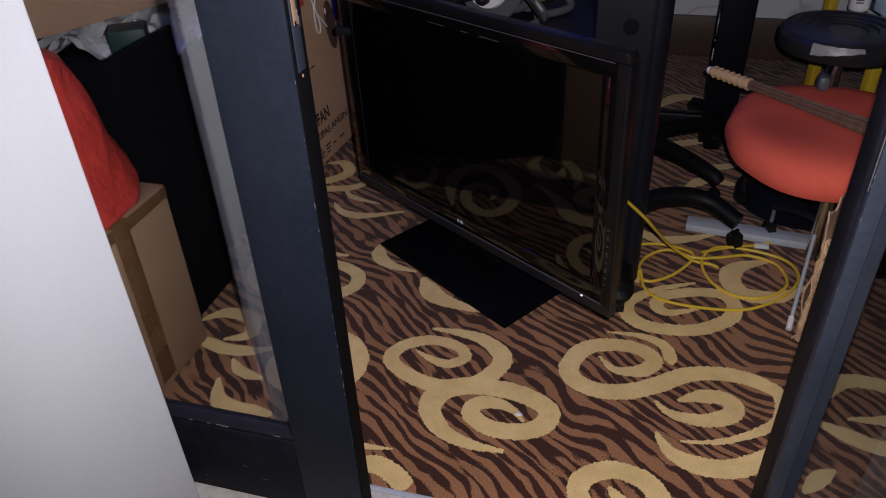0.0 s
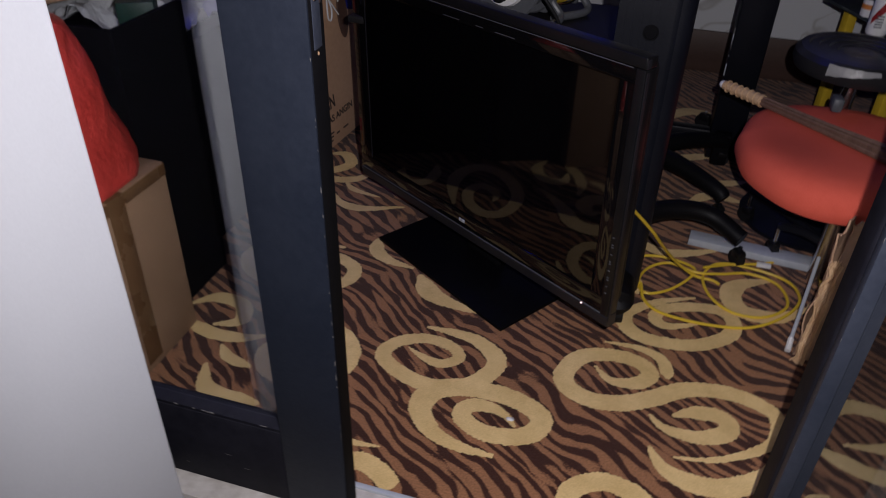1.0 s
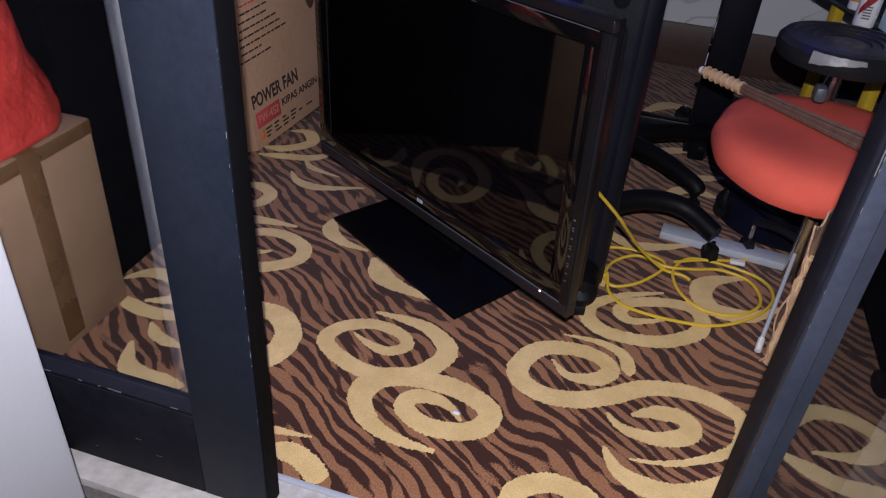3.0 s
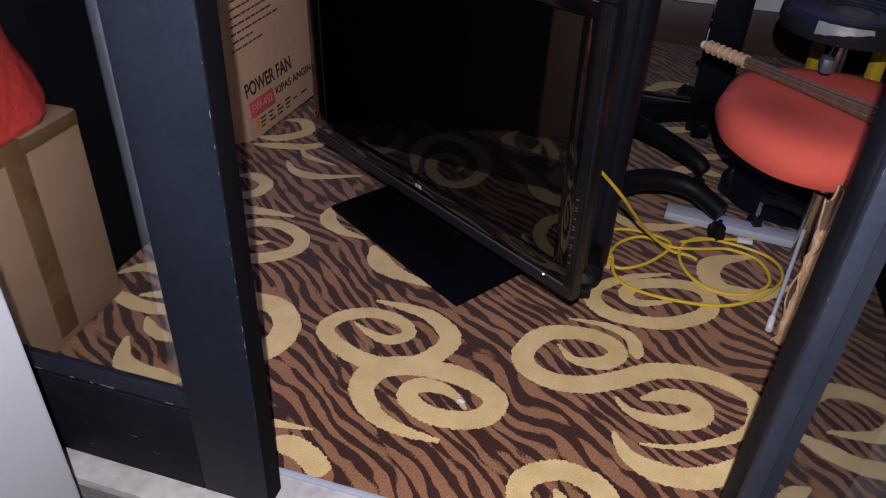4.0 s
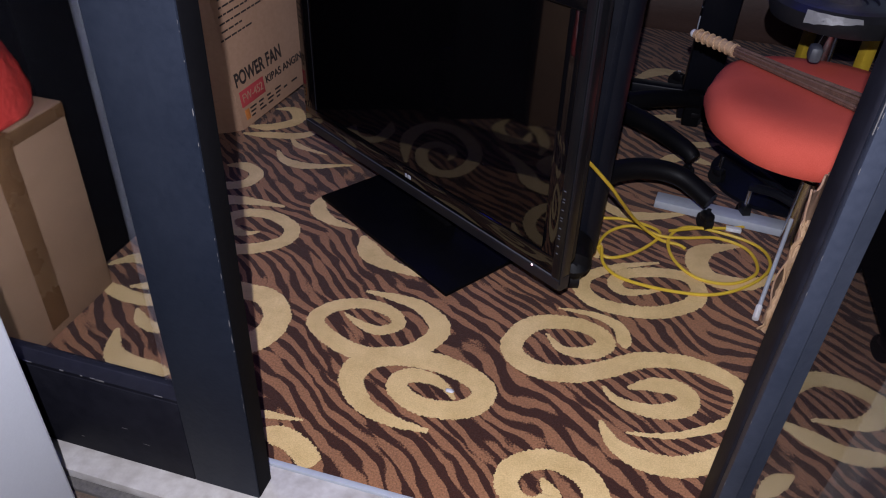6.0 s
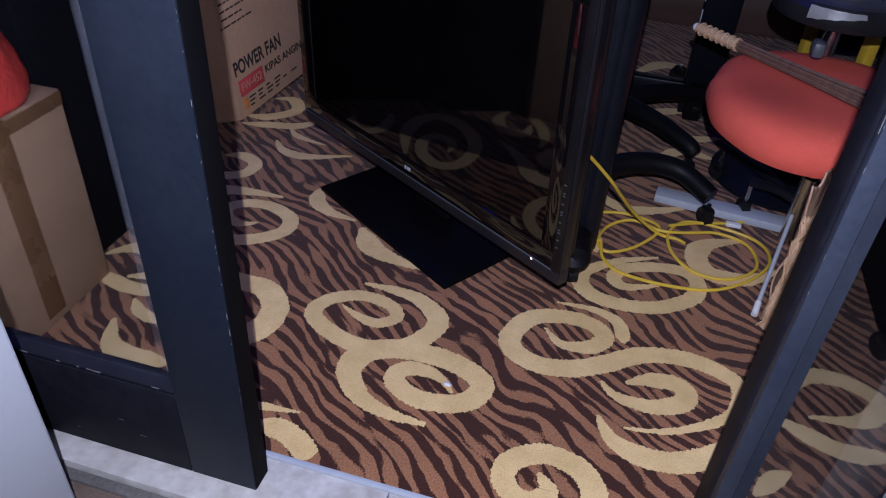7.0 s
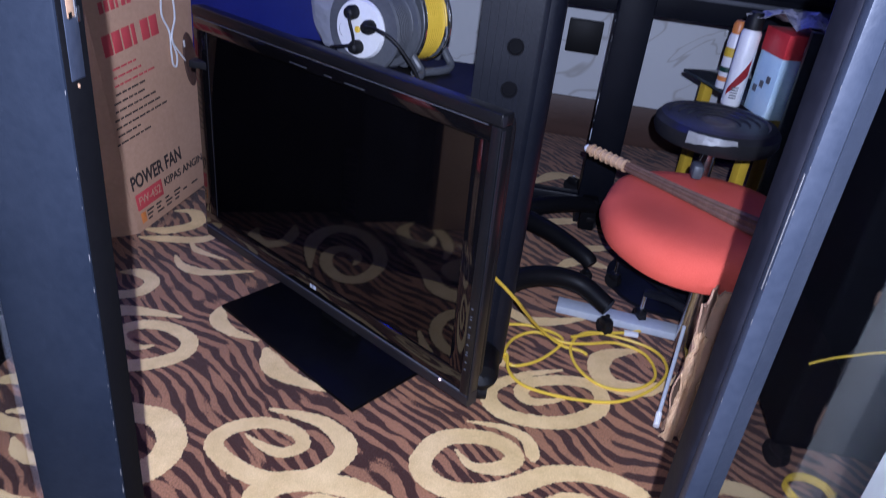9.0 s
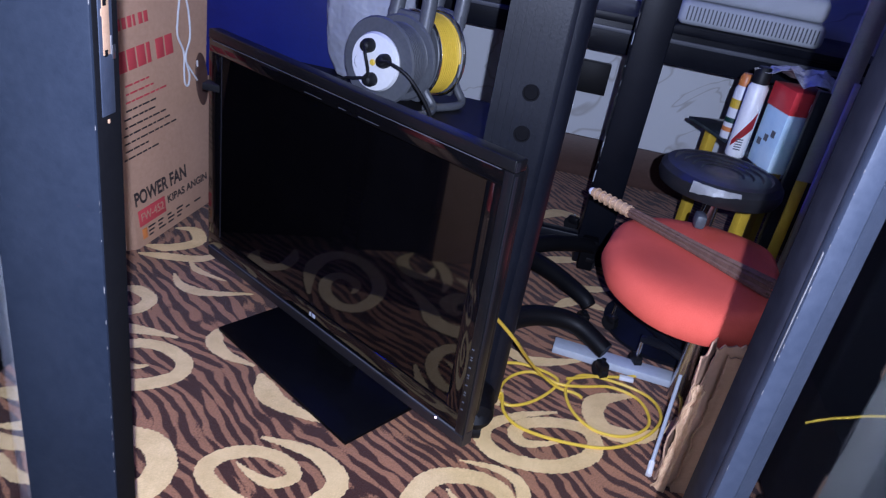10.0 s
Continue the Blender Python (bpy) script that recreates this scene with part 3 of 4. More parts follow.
swirl(25, 0.058, 0.5, 0.2, (-0.470, 0.215), (-0.430, 0.148), (-0.369, 0.126), (-0.285, 0.135))
swirl(26, 0.048, 0.3, 0.3, (-0.63, 0.400), (-0.577, 0.446), (-0.500, 0.440), (-0.47, 0.38), (-0.53, 0.345))
swirl(27, 0.045, 0.3, 0.4, (-0.610, 0.345), (-0.558, 0.325), (-0.498, 0.314), (-0.430, 0.322), (-0.375, 0.350))
swirl(36, 0.034, 0.4, 0.3, (-0.470, 0.285), (-0.425, 0.248), (-0.360, 0.236))
swirl(28, 0.050, 0.2, 0.3, (0.940, 0.475), (0.985, 0.540), (1.060, 0.548), (1.125, 0.505), (1.075, 0.440), (0.975, 0.420))
swirl(29, 0.050, 0.3, 0.3, (0.900, 0.400), (1.024, 0.350), (1.130, 0.365))
swirl(30, 0.040, 0.3, 0.5, (0.860, 0.190), (0.900, 0.240), (0.930, 0.265))
swirl(31, 0.075, 0.2, 0.3, (0.495, 2.025), (0.615, 2.168), (0.736, 2.077), (0.626, 1.946), (0.508, 1.867))
swirl(32, 0.055, 0.3, 0.3, (0.50, 1.660), (0.600, 1.720), (0.720, 1.780))
swirl(33, 0.045, 0.3, 0.3, (0.640, 1.60), (0.720, 1.56), (0.82, 1.60))
swirl(34, 0.05, 0.3, 0.3, (0.90, 1.30), (0.97, 1.36), (1.08, 1.33), (1.05, 1.22))
swirl(35, 0.05, 0.3, 0.3, (0.62, 1.38), (0.70, 1.46), (0.80, 1.44))

# ---- things at the doorway ----
fridge = thing("refrigerator", "tall smooth white enamelled refrigerator beside the sliding door", "refrigerator")
part("cabinet", box_bm(-0.86, -0.240, -0.86, -0.197, 0.0, 1.75, 0.009, 3), ENAMEL, fridge)
# unseen black sheet added so the door glass mirrors no pale back
part("dark_backing", box_bm(-0.845, -0.252, -0.1966, -0.1930, 0.03, 1.72, 0.001), BOARD_BLACK, fridge, "added black rear sheet that keeps glass reflections dark")
for x in (-0.80, -0.30):
    for y in (-0.80, -0.27):
        part("foot", box_bm(x - 0.018, x + 0.018, y - 0.018, y + 0.018, -0.022, 0.001, 0.004), BLACK_MATT, fridge)

# ---- television ----
tv = thing("television", "large black flat television, switched off, on its own stand", "television", pose(0.014, 0.779, 0.0, 0, 0, -33.75))


def tv_part(name, bm, material, label=""):
    bmesh.ops.transform(bm, matrix=pose(0, 0, 0.106, 0, -1.66, 0), verts=bm.verts[:])
    return part(name, bm, material, tv, label)


W, H = 0.505, 0.648
tv_part("back_shell", box_bm(-W + 0.02, W - 0.02, 0.034, 0.085, 0.03, H - 0.02, 0.02, 3), BLACK_MATT)
BEZEL = surface("dark_grey_bezel", ((0.009, 0.009, 0.012), (0.015, 0.015, 0.019)), 0.40, grain=200, bump=0.05)
FOOT, LOW, SIDE, TOP = 0.033, 0.080, 0.058, 0.056
chin = bmesh.new()
for x in (-W, W):
    for y, z in ((0.035, 0.0), (0.012, 0.0), (0.004, 0.004), (0.0005, FOOT - 0.004), (0.003, FOOT), (0.035, FOOT)):
        chin.verts.new((x, y, z))
chin.verts.ensure_lookup_table()
for i in range(6):
    chin.faces.new((chin.verts[i], chin.verts[(i + 1) % 6], chin.verts[6 + (i + 1) % 6], chin.verts[6 + i]))
chin.faces.new(chin.verts[0:6])
chin.faces.new(chin.verts[6:12][::-1])
bmesh.ops.recalc_face_normals(chin, faces=chin.faces[:])
tv_part("chin", chin, BEZEL, "satin grey strip along the lower edge")
tv_part("chin_line", box_bm(-W + 0.004, W - 0.02, 0.0000, 0.0028, FOOT + 0.0004, FOOT + 0.0022, 0.0006), GREY_PLASTIC, "thin pale line above the strip")
tv_part("frame_bottom", box_bm(-W + 0.002, W - 0.0222, 0.002, 0.035, FOOT + 0.0024, LOW, 0.001), BEZEL_GLASS, "glossy black lower bezel")
tv_part("frame_top", box_bm(-W, W, 0.0008, 0.035, H - 0.0240, H, 0.0035, 3), BLACK_SATIN, "rounded glossy top edge")
tv_part("frame_top", box_bm(-W + 0.002, W - 0.0222, 0.002, 0.034, H - TOP, H - 0.0244, 0.001), BEZEL_GLASS)
tv_part("frame_side", box_bm(-W, -W + SIDE, 0.002, 0.035, LOW + 0.0004, H - TOP - 0.0004, 0.001), BEZEL_GLASS)
tv_part("frame_side", box_bm(W - SIDE, W - 0.0222, 0.002, 0.035, LOW + 0.0004, H - TOP - 0.0004, 0.001), BEZEL_GLASS)
tv_part("edge_bar", box_bm(W - 0.0218, W, 0.0, 0.035, FOOT + 0.0004, H - 0.0244, 0.002, 2), BLACK_SATIN, "satin grey bar down the edge")
tv_part("screen", box_bm(-W + SIDE + 0.002, W - SIDE - 0.002, 0.0045, 0.030, LOW + 0.0024, H - TOP - 0.0024), SCREEN, "dark mirror-like screen")
tv_part("inner_lip", box_bm(-W + SIDE + 0.0002, -W + SIDE + 0.0018, 0.0028, 0.0052, LOW + 0.002, H - TOP - 0.002), BEZEL)
tv_part("edge_trim", box_bm(W + 0.0003, W + 0.0020, 0.004, 0.012, 0.02, H - 0.03), BEZEL, "thin grey edge line")
tv_part("edge_trim", box_bm(W + 0.0003, W + 0.0020, 0.002, 0.012, H - 0.022, H - 0.004), BEZEL, "thin grey edge line")
tv_part("standby_light", box_bm(W - 0.080, W - 0.0755, -0.0016, 0.0012, 0.030, 0.034, 0.001), LED_RED, "tiny lit standby light, whitened by the torch's glint")
for x, w in ((-0.026, 0.007), (-0.016, 0.013)):
    tv_part("maker_mark", box_bm(x, x + w, 0.0010, 0.0024, 0.050, 0.060, 0.0005), LIGHT_GREY, "small pale maker's mark")
for k in range(11):
    tv_part("side_button", box_bm(W - 0.017, W - 0.011, -0.0010, 0.0006, 0.095 + 0.0145 * k + 0.004 * (k % 3), 0.0975 + 0.0145 * k + 0.004 * (k % 3), 0.0004), GREY_PLASTIC, "small pale button mark")
# pale bars modelled in place of glints on the upper bezel
for a, b in ((0.02, 0.045), (0.085, 0.150), (-0.10, -0.04)):
    tv_part("glare_strip", box_bm(a, b, 0.0014, 0.0030, H - 0.0500, H - 0.0488), GREY_PLASTIC, "pale bar drawn as a glint above the screen")
tv_part("top_line", box_bm(-W + 0.02, W - 0.03, 0.0008, 0.0024, H - 0.0268, H - 0.0254), GREY_PLASTIC, "thin pale seam under the top edge")
part("stand_plate", box_bm(-0.270, 0.267, -0.103, 0.150, 0.003, 0.015, 0.003), BASE_GLASS, tv, "black glass stand plate")
part("stand_neck", box_bm(-0.07, 0.07, 0.07, 0.11, 0.015, 0.17, 0.012, 3), BOARD_BLACK, tv)

# ---- rolling stand behind the television, with its tray ----


def caster(parent, x, y, r=0.026, stem=0.03, turn=30.0, bright=False):
    wheel = tube_bm([(-0.011, 0, r), (0.011, 0, r)], r, 20, 1, False)
    hood = box_bm(-0.014, 0.014, -r * 0.9, r * 0.6, r * 1.1, r * 2.15, 0.008, 2)
    pin = tube_bm([(0, -0.004, r * 2.0), (0, -0.004, r * 2 + stem)], 0.006, 10, 1, False)
    m = pose(x, y, 0.001, 0, 0, turn)
    for bm in (wheel, hood, pin):
        bmesh.ops.transform(bm, matrix=m, verts=bm.verts[:])
    w = part("caster", hood, BLACK_SATIN, parent, "black plastic caster")
    part("wheel", wheel, BLACK_MATT, w)
    part("stem", pin, CHROME if bright else BLACK_METAL, w, "chrome stem" if bright else "")


def column_bm(x0, x1, y0, y1, z0, z1, ribs=7):
    """A tall extruded column with grooves down its front and a round right arris."""
    out = [(x0, y1), (x0, y0)]
    span = (x1 - x0) * 0.72
    for i in range(ribs):
        a = x0 + 0.004 + span * i / ribs
        b = a + span / ribs
        out += [(a, y0), (b - 0.004, y0), (b - 0.004, y0 + 0.004), (b, y0 + 0.004)]
    r = (x1 - x0) * 0.2
    for k in range(7):
        a = math.pi / 2 * k / 6
        out.append((x1 - r + r * math.sin(a), y0 + r - r * math.cos(a)))
    out.append((x1, y1))
    return prism_bm(out, z0, z1)


stand = thing("rolling_stand", "tall black rolling stand with a grooved column and a tray", "stand")
part("column", column_bm(0.338, 0.497, 0.730, 0.830, 0.066, 1.95), BLACK_METAL, stand, "grooved black column with two round holes")
for z in (0.834, 0.749):
    hole = lathe_bm([(0.017, 0.0), (0.017, 0.002), (0.0135, 0.0022), (0.012, -0.004)], 24)
    bmesh.ops.transform(hole, matrix=pose(0.412, 0.729, z, 90, 0, 0), verts=hole.verts[:])
    part("hole_ring", hole, BOARD_BLACK, stand)
part("leg", tube_bm([(0.448, 0.668, 0.088), (0.446, 0.70, 0.092), (0.430, 0.95, 0.095), (0.430, 1.35, 0.09)], lambda s: 0.045 if s > 0.03 else 0.036, 16), LEG_BLACK, stand, "rounded black foot")
caster(stand, 0.456, 0.690, 0.026, 0.008, 15)
part("curved_foot", tube_bm([(0.43, 0.90, 0.10), (0.47, 1.03, 0.118), (0.56, 1.10, 0.128), (0.67, 1.12, 0.118), (0.765, 1.066, 0.086)], lambda s: 0.034 - 0.008 * s, 14), LEG_BLACK, stand, "curved dusty black foot")
caster(stand, 0.765, 1.060, 0.026, 0.014, 30)
caster(stand, 0.430, 1.33, 0.028, 0.008, 40)
part("tray", prism_bm([(-0.42, 1.04), (0.337, 1.04), (0.337, 1.42), (-0.42, 1.42)], 0.587, 0.607, 0.003), BLACK_MATT, stand, "black tray behind the television")
part("tray_bracket", box_bm(0.3375, 0.36, 0.8305, 1.30, 0.562, 0.5865, 0.002), BLACK_METAL, stand)
part("tray_post", box_bm(-0.42, -0.37, 1.36, 1.42, 0.0, 0.5865, 0.004), BLACK_METAL, stand)
part("back_panel", box_bm(-0.75, -0.13, 1.43, 1.45, 0.50, 1.5, 0.003), BLUE_LIT_PANEL, stand, "upright back panel, blue light put into its colour")

# cable reels on the tray


def cable_reel(name, m, socketed):
    reel = thing(name, "grey plastic cable reel with a white socket face and plugs" if socketed else "grey plastic cable reel wound with bright yellow cable", "cable reel", m)
    for y0, y1 in ((-0.006, 0.006), (0.084, 0.096)) if socketed else ((-0.006, 0.004), (0.076, 0.086)):
        disc = lathe_bm([(0.108, y0), (0.112, (y0 + y1) / 2), (0.108, y1)], 32)
        bmesh.ops.transform(disc, matrix=pose(0, 0, 0.125, 90, 0, 0) @ pose(0, 0, 0), verts=disc.verts[:])
        if socketed or y0 > 0.05:
            part("flange", disc, GREY_PLASTIC, reel)
        else:
            disc.free()
    if not socketed:
        for y in (0.004, -0.082):
            part("rim", tube_bm([(0.114 * math.cos(a), y, 0.125 + 0.114 * math.sin(a)) for a in (2 * math.pi * i / 40 for i in range(41))], 0.004, 8, 1, False), CHROME, reel, "bright rim")
    wound = 0.088 if socketed else 0.104
    helix = [(wound * math.cos(a), -0.004 - 0.0070 * a / 6.2832, 0.125 + wound * math.sin(a)) for a in (2 * math.pi * i / 26 for i in range(26 * 10 + 1))]
    part("wound_cable", tube_bm(helix, 0.0046, 6, 1, False), GREY_PLASTIC if socketed else YELLOW_CABLE, reel, "wound cable")
    core = lathe_bm([(wound - 0.004, 0.0), (wound - 0.004, 0.075)], 28)
    bmesh.ops.transform(core, matrix=pose(0, -0.001, 0.125, 90, 0, 0), verts=core.verts[:])
    part("drum", core, GREY_PLASTIC, reel)
    for x in (-0.05, 0.05):
        part("foot", tube_bm([(x * 0.5, 0.03, 0.11), (x * 1.5, 0.03, 0.05), (x * 2.2, 0.02, 0.012), (x * 2.2, -0.11, 0.012)], 0.011, 10), GREY_PLASTIC, reel)
    part("handle", tube_bm([(-0.05, 0.02, 0.21), (-0.045, 0.03, 0.30), (-0.02, 0.03, 0.35), (0.02, 0.03, 0.35), (0.045, 0.03, 0.30), (0.05, 0.02, 0.21)], 0.02, 12), GREY_PLASTIC, reel)
    part("cowl", box_bm(-0.07, 0.07, 0.008, 0.03, 0.02, 0.245, 0.01, 2), GREY_PLASTIC, reel)
    return reel


reel = cable_reel("cable_reel", pose(0.050, 1.20, 0.609, 0, 0, -24), True)
face = lathe_bm([(0.072, 0.0), (0.074, 0.006), (0.070, 0.016), (0.02, 0.019)], 36)
bmesh.ops.transform(face, matrix=pose(0, -0.096, 0.125, 90, 0, 0), verts=face.verts[:])
plate = part("socket_plate", face, WHITE_PLASTIC, reel, "round white socket plate")
button = lathe_bm([(0.008, 0.0), (0.008, 0.008), (0.006, 0.010)], 16)
bmesh.ops.transform(button, matrix=pose(0, -0.110, 0.125, 90, 0, 0), verts=button.verts[:])
part("reset_button", button, YELLOW_CABLE, plate, "yellow reset button")
for a in (110, 20, 275):
    x, z = 0.042 * math.cos(radians(a)), 0.125 + 0.042 * math.sin(radians(a))
    plug = lathe_bm([(0.017, 0.0), (0.018, 0.02), (0.013, 0.032), (0.007, 0.036)], 16)
    bmesh.ops.transform(plug, matrix=pose(x, -0.108, z, 90, 0, 0), verts=plug.verts[:])
    part("plug", plug, BLACK_MATT, plate, "black plug")
sock = lathe_bm([(0.019, 0.0), (0.019, 0.003), (0.015, 0.001)], 18)
bmesh.ops.transform(sock, matrix=pose(-0.042, -0.110, 0.115, 90, 0, 0), verts=sock.verts[:])
part("socket", sock, GREY_PLASTIC, plate)
part("lead", tube_bm([(0.045, -0.145, 0.142), (0.09, -0.16, 0.15), (0.14, -0.15, 0.13), (0.18, -0.12, 0.07), (0.195, -0.09, 0.01)], 0.0045, 8), BLACK_MATT, reel, "black lead")
part("lead", tube_bm([(-0.01, -0.145, 0.165), (0.01, -0.16, 0.15), (0.015, -0.15, 0.10), (-0.02, -0.155, 0.085), (-0.06, -0.15, 0.07), (-0.1, -0.14, 0.02)], 0.004, 8), BLACK_MATT, reel, "black lead")
cable_reel("cable_reel", pose(0.118, 1.335, 0.609, 0, 0, -38), False)

# bulging white bag behind the reels
cover = bmesh.new()
bmesh.ops.create_icosphere(cover, subdivisions=5, radius=1)
for v in cover.verts:
    c = v.co.copy()
    f = 1 + 0.10 * noise.noise(c * 1.7) + 0.07 * abs(noise.noise(c * 4))
    v.co = Vector((-0.085 + 0.125 * c.x * f, 1.375 + 0.040 * c.y * f, 0.6085 + 0.24 * (max(-0.8, c.z * f) + 0.8)))
single("white_bag", cover, GREY_BAG, "bulging grey-white plastic sack standing on the black tray", "bag")

# ---- second column, desk and back of the room ----
rack = thing("rack_post", "tall black steel post with peeling edge tape", "rack")
part("post", box_bm(0.672, 0.785, 1.75, 1.83, 0.0, 1.95, 0.006), BLACK_METAL, rack)
part("foot_bar", box_bm(0.30, 1.05, 1.772, 1.822, 0.05, 0.10, 0.006), BLACK_METAL, rack)
flake = random.Random(21)
for k in range(26):
    z = 0.30 + 0.72 * flake.random()
    sub = box_bm(0.6680 + 0.0015 * flake.random(), 0.6715, 1.746 + 0.003 * flake.random(), 1.7495, z, z + 0.004 + 0.040 * flake.random() ** 3, 0.001)
    part("tape_flake", sub, CHIP if k % 3 else LIGHT_GREY, rack, "flaking edge tape")
caster(rack, 0.66, 2.02, 0.03, 0.01, 60, True)
caster(rack, 0.36, 1.80, 0.028, 0.01, 10)
part("post_shoe", box_bm(0.690, 0.745, 1.70, 1.749, 0.0, 0.12, 0.006), BOARD_BLACK, rack, "dark blue-grey post shoe")

desk = thing("desk", "long black desk against the back wall", "desk")
part("desk_top", box_bm(-0.5, 1.62, 2.16, 2.66, 0.795, 0.825, 0.003), BLACK_METAL, desk)
part("apron", box_bm(-0.48, 1.60, 2.18, 2.205, 0.68, 0.794, 0.002), BLACK_METAL, desk)
part("rail", box_bm(-0.48, 1.60, 2.150, 2.1595, 0.760, 0.776, 0.002), GREY_PLASTIC, desk)
for x in (-0.48, 1.56):
    part("leg", box_bm(x, x + 0.05, 2.2, 2.64, 0.0, 0.679, 0.003), BLACK_METAL, desk)
towel = thing("folded_cloths", "stack of folded grey cloths with a striped edge on the desk", "cloth")
part("cloth", box_bm(0.84, 1.36, 2.20, 2.55, 0.916, 1.00, 0.03, 4), GREY_CLOTH, towel)
part("cloth", box_bm(0.85, 1.37, 2.19, 2.55, 0.828, 0.914, 0.025, 4), GREY_CLOTH, towel)
for k in range(34):
    part("stripe", box_bm(0.875 + 0.014 * k, 0.880 + 0.014 * k, 2.1887, 2.1905, 0.846, 0.896), GREY_PLASTIC, towel)
single("wall_box", box_bm(0.550, 0.70, 2.655, 2.699, 0.40, 0.54, 0.004), BLACK_MATT, "square black wall box below the desk", "wall box")

# ---- black swivel chair base ----
base = thing("swivel_chair_base", "black five-star swivel chair base on casters", "chair base")
cx, cy = 0.44, 1.52
for k in range(5):
    a = radians(-38 + 72 * k)
    dx, dy = math.cos(a), math.sin(a)
    part("leg", tube_bm([(cx + 0.03 * dx, cy + 0.03 * dy, 0.115), (cx + 0.18 * dx, cy + 0.18 * dy, 0.118), (cx + 0.32 * dx, cy + 0.32 * dy, 0.100), (cx + 0.355 * dx, cy + 0.355 * dy, 0.082)], lambda s: 0.034 - 0.012 * s, 12), LEG_BLACK, base)
    caster(base, cx + 0.345 * dx, cy + 0.345 * dy, 0.026, 0.01, 72 * k + 20)
part("gas_lift", lathe_bm([(0.05, 0.09), (0.05, 0.14), (0.03, 0.16), (0.028, 0.42)], 20), BLACK_METAL, base).location = (cx, cy, 0)

# ---- red stool ----
red = thing("work_stool", "stool with an orange-red upholstered saddle seat and chrome column", "stool")
seat = bmesh.new()
OUT = [(0.690, 1.080), (0.708, 0.955), (0.784, 0.845), (0.876, 0.803), (0.978, 0.815), (1.060, 0.888), (1.130, 1.060), (1.150, 1.260), (1.075, 1.330), (0.960, 1.345), (0.830, 1.320), (0.735, 1.235)]
ring = [Vector((p.x, p.y)) for p in spline([(x, y, 0) for x, y in OUT + OUT[:1]], 5)[:-1]]
mid = Vector((0.92, 1.05))
levels = [(1.00, 0.330), (1.035, 0.345), (1.045, 0.365), (1.03, 0.388), (0.985, 0.405), (0.90, 0.416), (0.75, 0.421), (0.5, 0.419), (0.25, 0.417)]
rings = []
for s, z in levels:
    r = []
    for p in ring:
        q = mid + (p - mid) * s
        droop = max(0.0, (1.0 - q.y) / 0.3)
        r.append(seat.verts.new((q.x, q.y, z - 0.012 * droop ** 2 * min(1, s) - 0.004 * math.sin(6 * q.x))))
    rings.append(r)
n = len(ring)
for a, b in zip(rings, rings[1:]):
    for i in range(n):
        seat.faces.new((a[i], a[(i + 1) % n], b[(i + 1) % n], b[i]))
seat.faces.new(rings[-1])
seat.faces.new(rings[0][::-1])
bmesh.ops.recalc_face_normals(seat, faces=seat.faces[:])
part("seat", seat, SEAT_CLOTH, red, "orange-red upholstered seat with a dark worn patch")
part("column", lathe_bm([(0.026, 0.0), (0.026, 0.20), (0.020, 0.205), (0.020, 0.325)], 20), CHROME, red, "chrome column").location = (0.985, 1.055, 0.001)
part("under_plate", box_bm(0.88, 1.06, 0.96, 1.14, 0.30, 0.329, 0.006), BLACK_METAL, red)
for x, y, t in ((0.868, 1.150, 20), (0.800, 1.335, 50)):
    caster(red, x, y, 0.024, 0.05, t, True)
    part("base_leg", tube_bm([(0.985, 1.075, 0.11), ((0.985 + x) / 2, (1.075 + y) / 2, 0.118), (x, y, 0.105)], 0.013, 10), BLACK_METAL, red)

# broom of palm ribs across the seat
broom = thing("hand_broom", "short broom of dark palm ribs with a cane-wrapped handle", "broom", look((0.640, 1.321, 0.442), (1.060, 0.925, 0.446)) @ pose(0, 0, 0, 0, 0, 0))
part("handle", tube_bm([(0, 0, 0.0), (0, 0, -0.14)], lambda s: 0.0125 + 0.004 * s, 14, 2), WRAP, broom, "handle wrapped in pale cane")
for k in range(7):
    hoop = [(0.0155 * math.cos(a), 0.0155 * math.sin(a), -0.012 - 0.02 * k - 0.004 * a / 6.3) for a in (2 * math.pi * i / 14 for i in range(15))]
    part("cane_turn", tube_bm(hoop, 0.0028, 6, 1, False), WRAP, broom)
part("end_cap", lathe_bm([(0.010, 0.0), (0.011, 0.008), (0.007, 0.014)], 14), WHITE_PLASTIC, broom)
rib = random.Random(8)
for k in range(46):
    a, r = rib.random() * 6.283, 0.013 * math.sqrt(rib.random())
    e = 1.55 + 0.5 * rib.random()
    part("palm_rib", tube_bm([(r * math.cos(a), r * math.sin(a), -0.135), (r * 1.2 * math.cos(a), r * 1.2 * math.sin(a), -0.35), (r * e * math.cos(a), r * e * math.sin(a) + 0.002, -0.56 - 0.03 * rib.random())], 0.0026, 5, 3), STICK, broom)

# black round stool with a torn label
black = thing("round_stool", "round black vinyl stool with a torn pale sticker on its rim", "stool", pose(0.985, 1.400, 0, 0, 0, 0))
RINGS = [(0.165, 0.500), (0.190, 0.506), (0.199, 0.525), (0.197, 0.548), (0.182, 0.563), (0.160, 0.566), (0.155, 0.561), (0.130, 0.563), (0.126, 0.558), (0.100, 0.560), (0.096, 0.555), (0.070, 0.557), (0.066, 0.553), (0.04, 0.555), (0.0305, 0.552)]
part("seat", lathe_bm([(0.88 * r, z) for r, z in RINGS], 48), VINYL, black, "ringed black vinyl seat")
part("column", lathe_bm([(0.03, 0.06), (0.03, 0.30), (0.022, 0.305), (0.022, 0.499)], 18), CHROME, black)
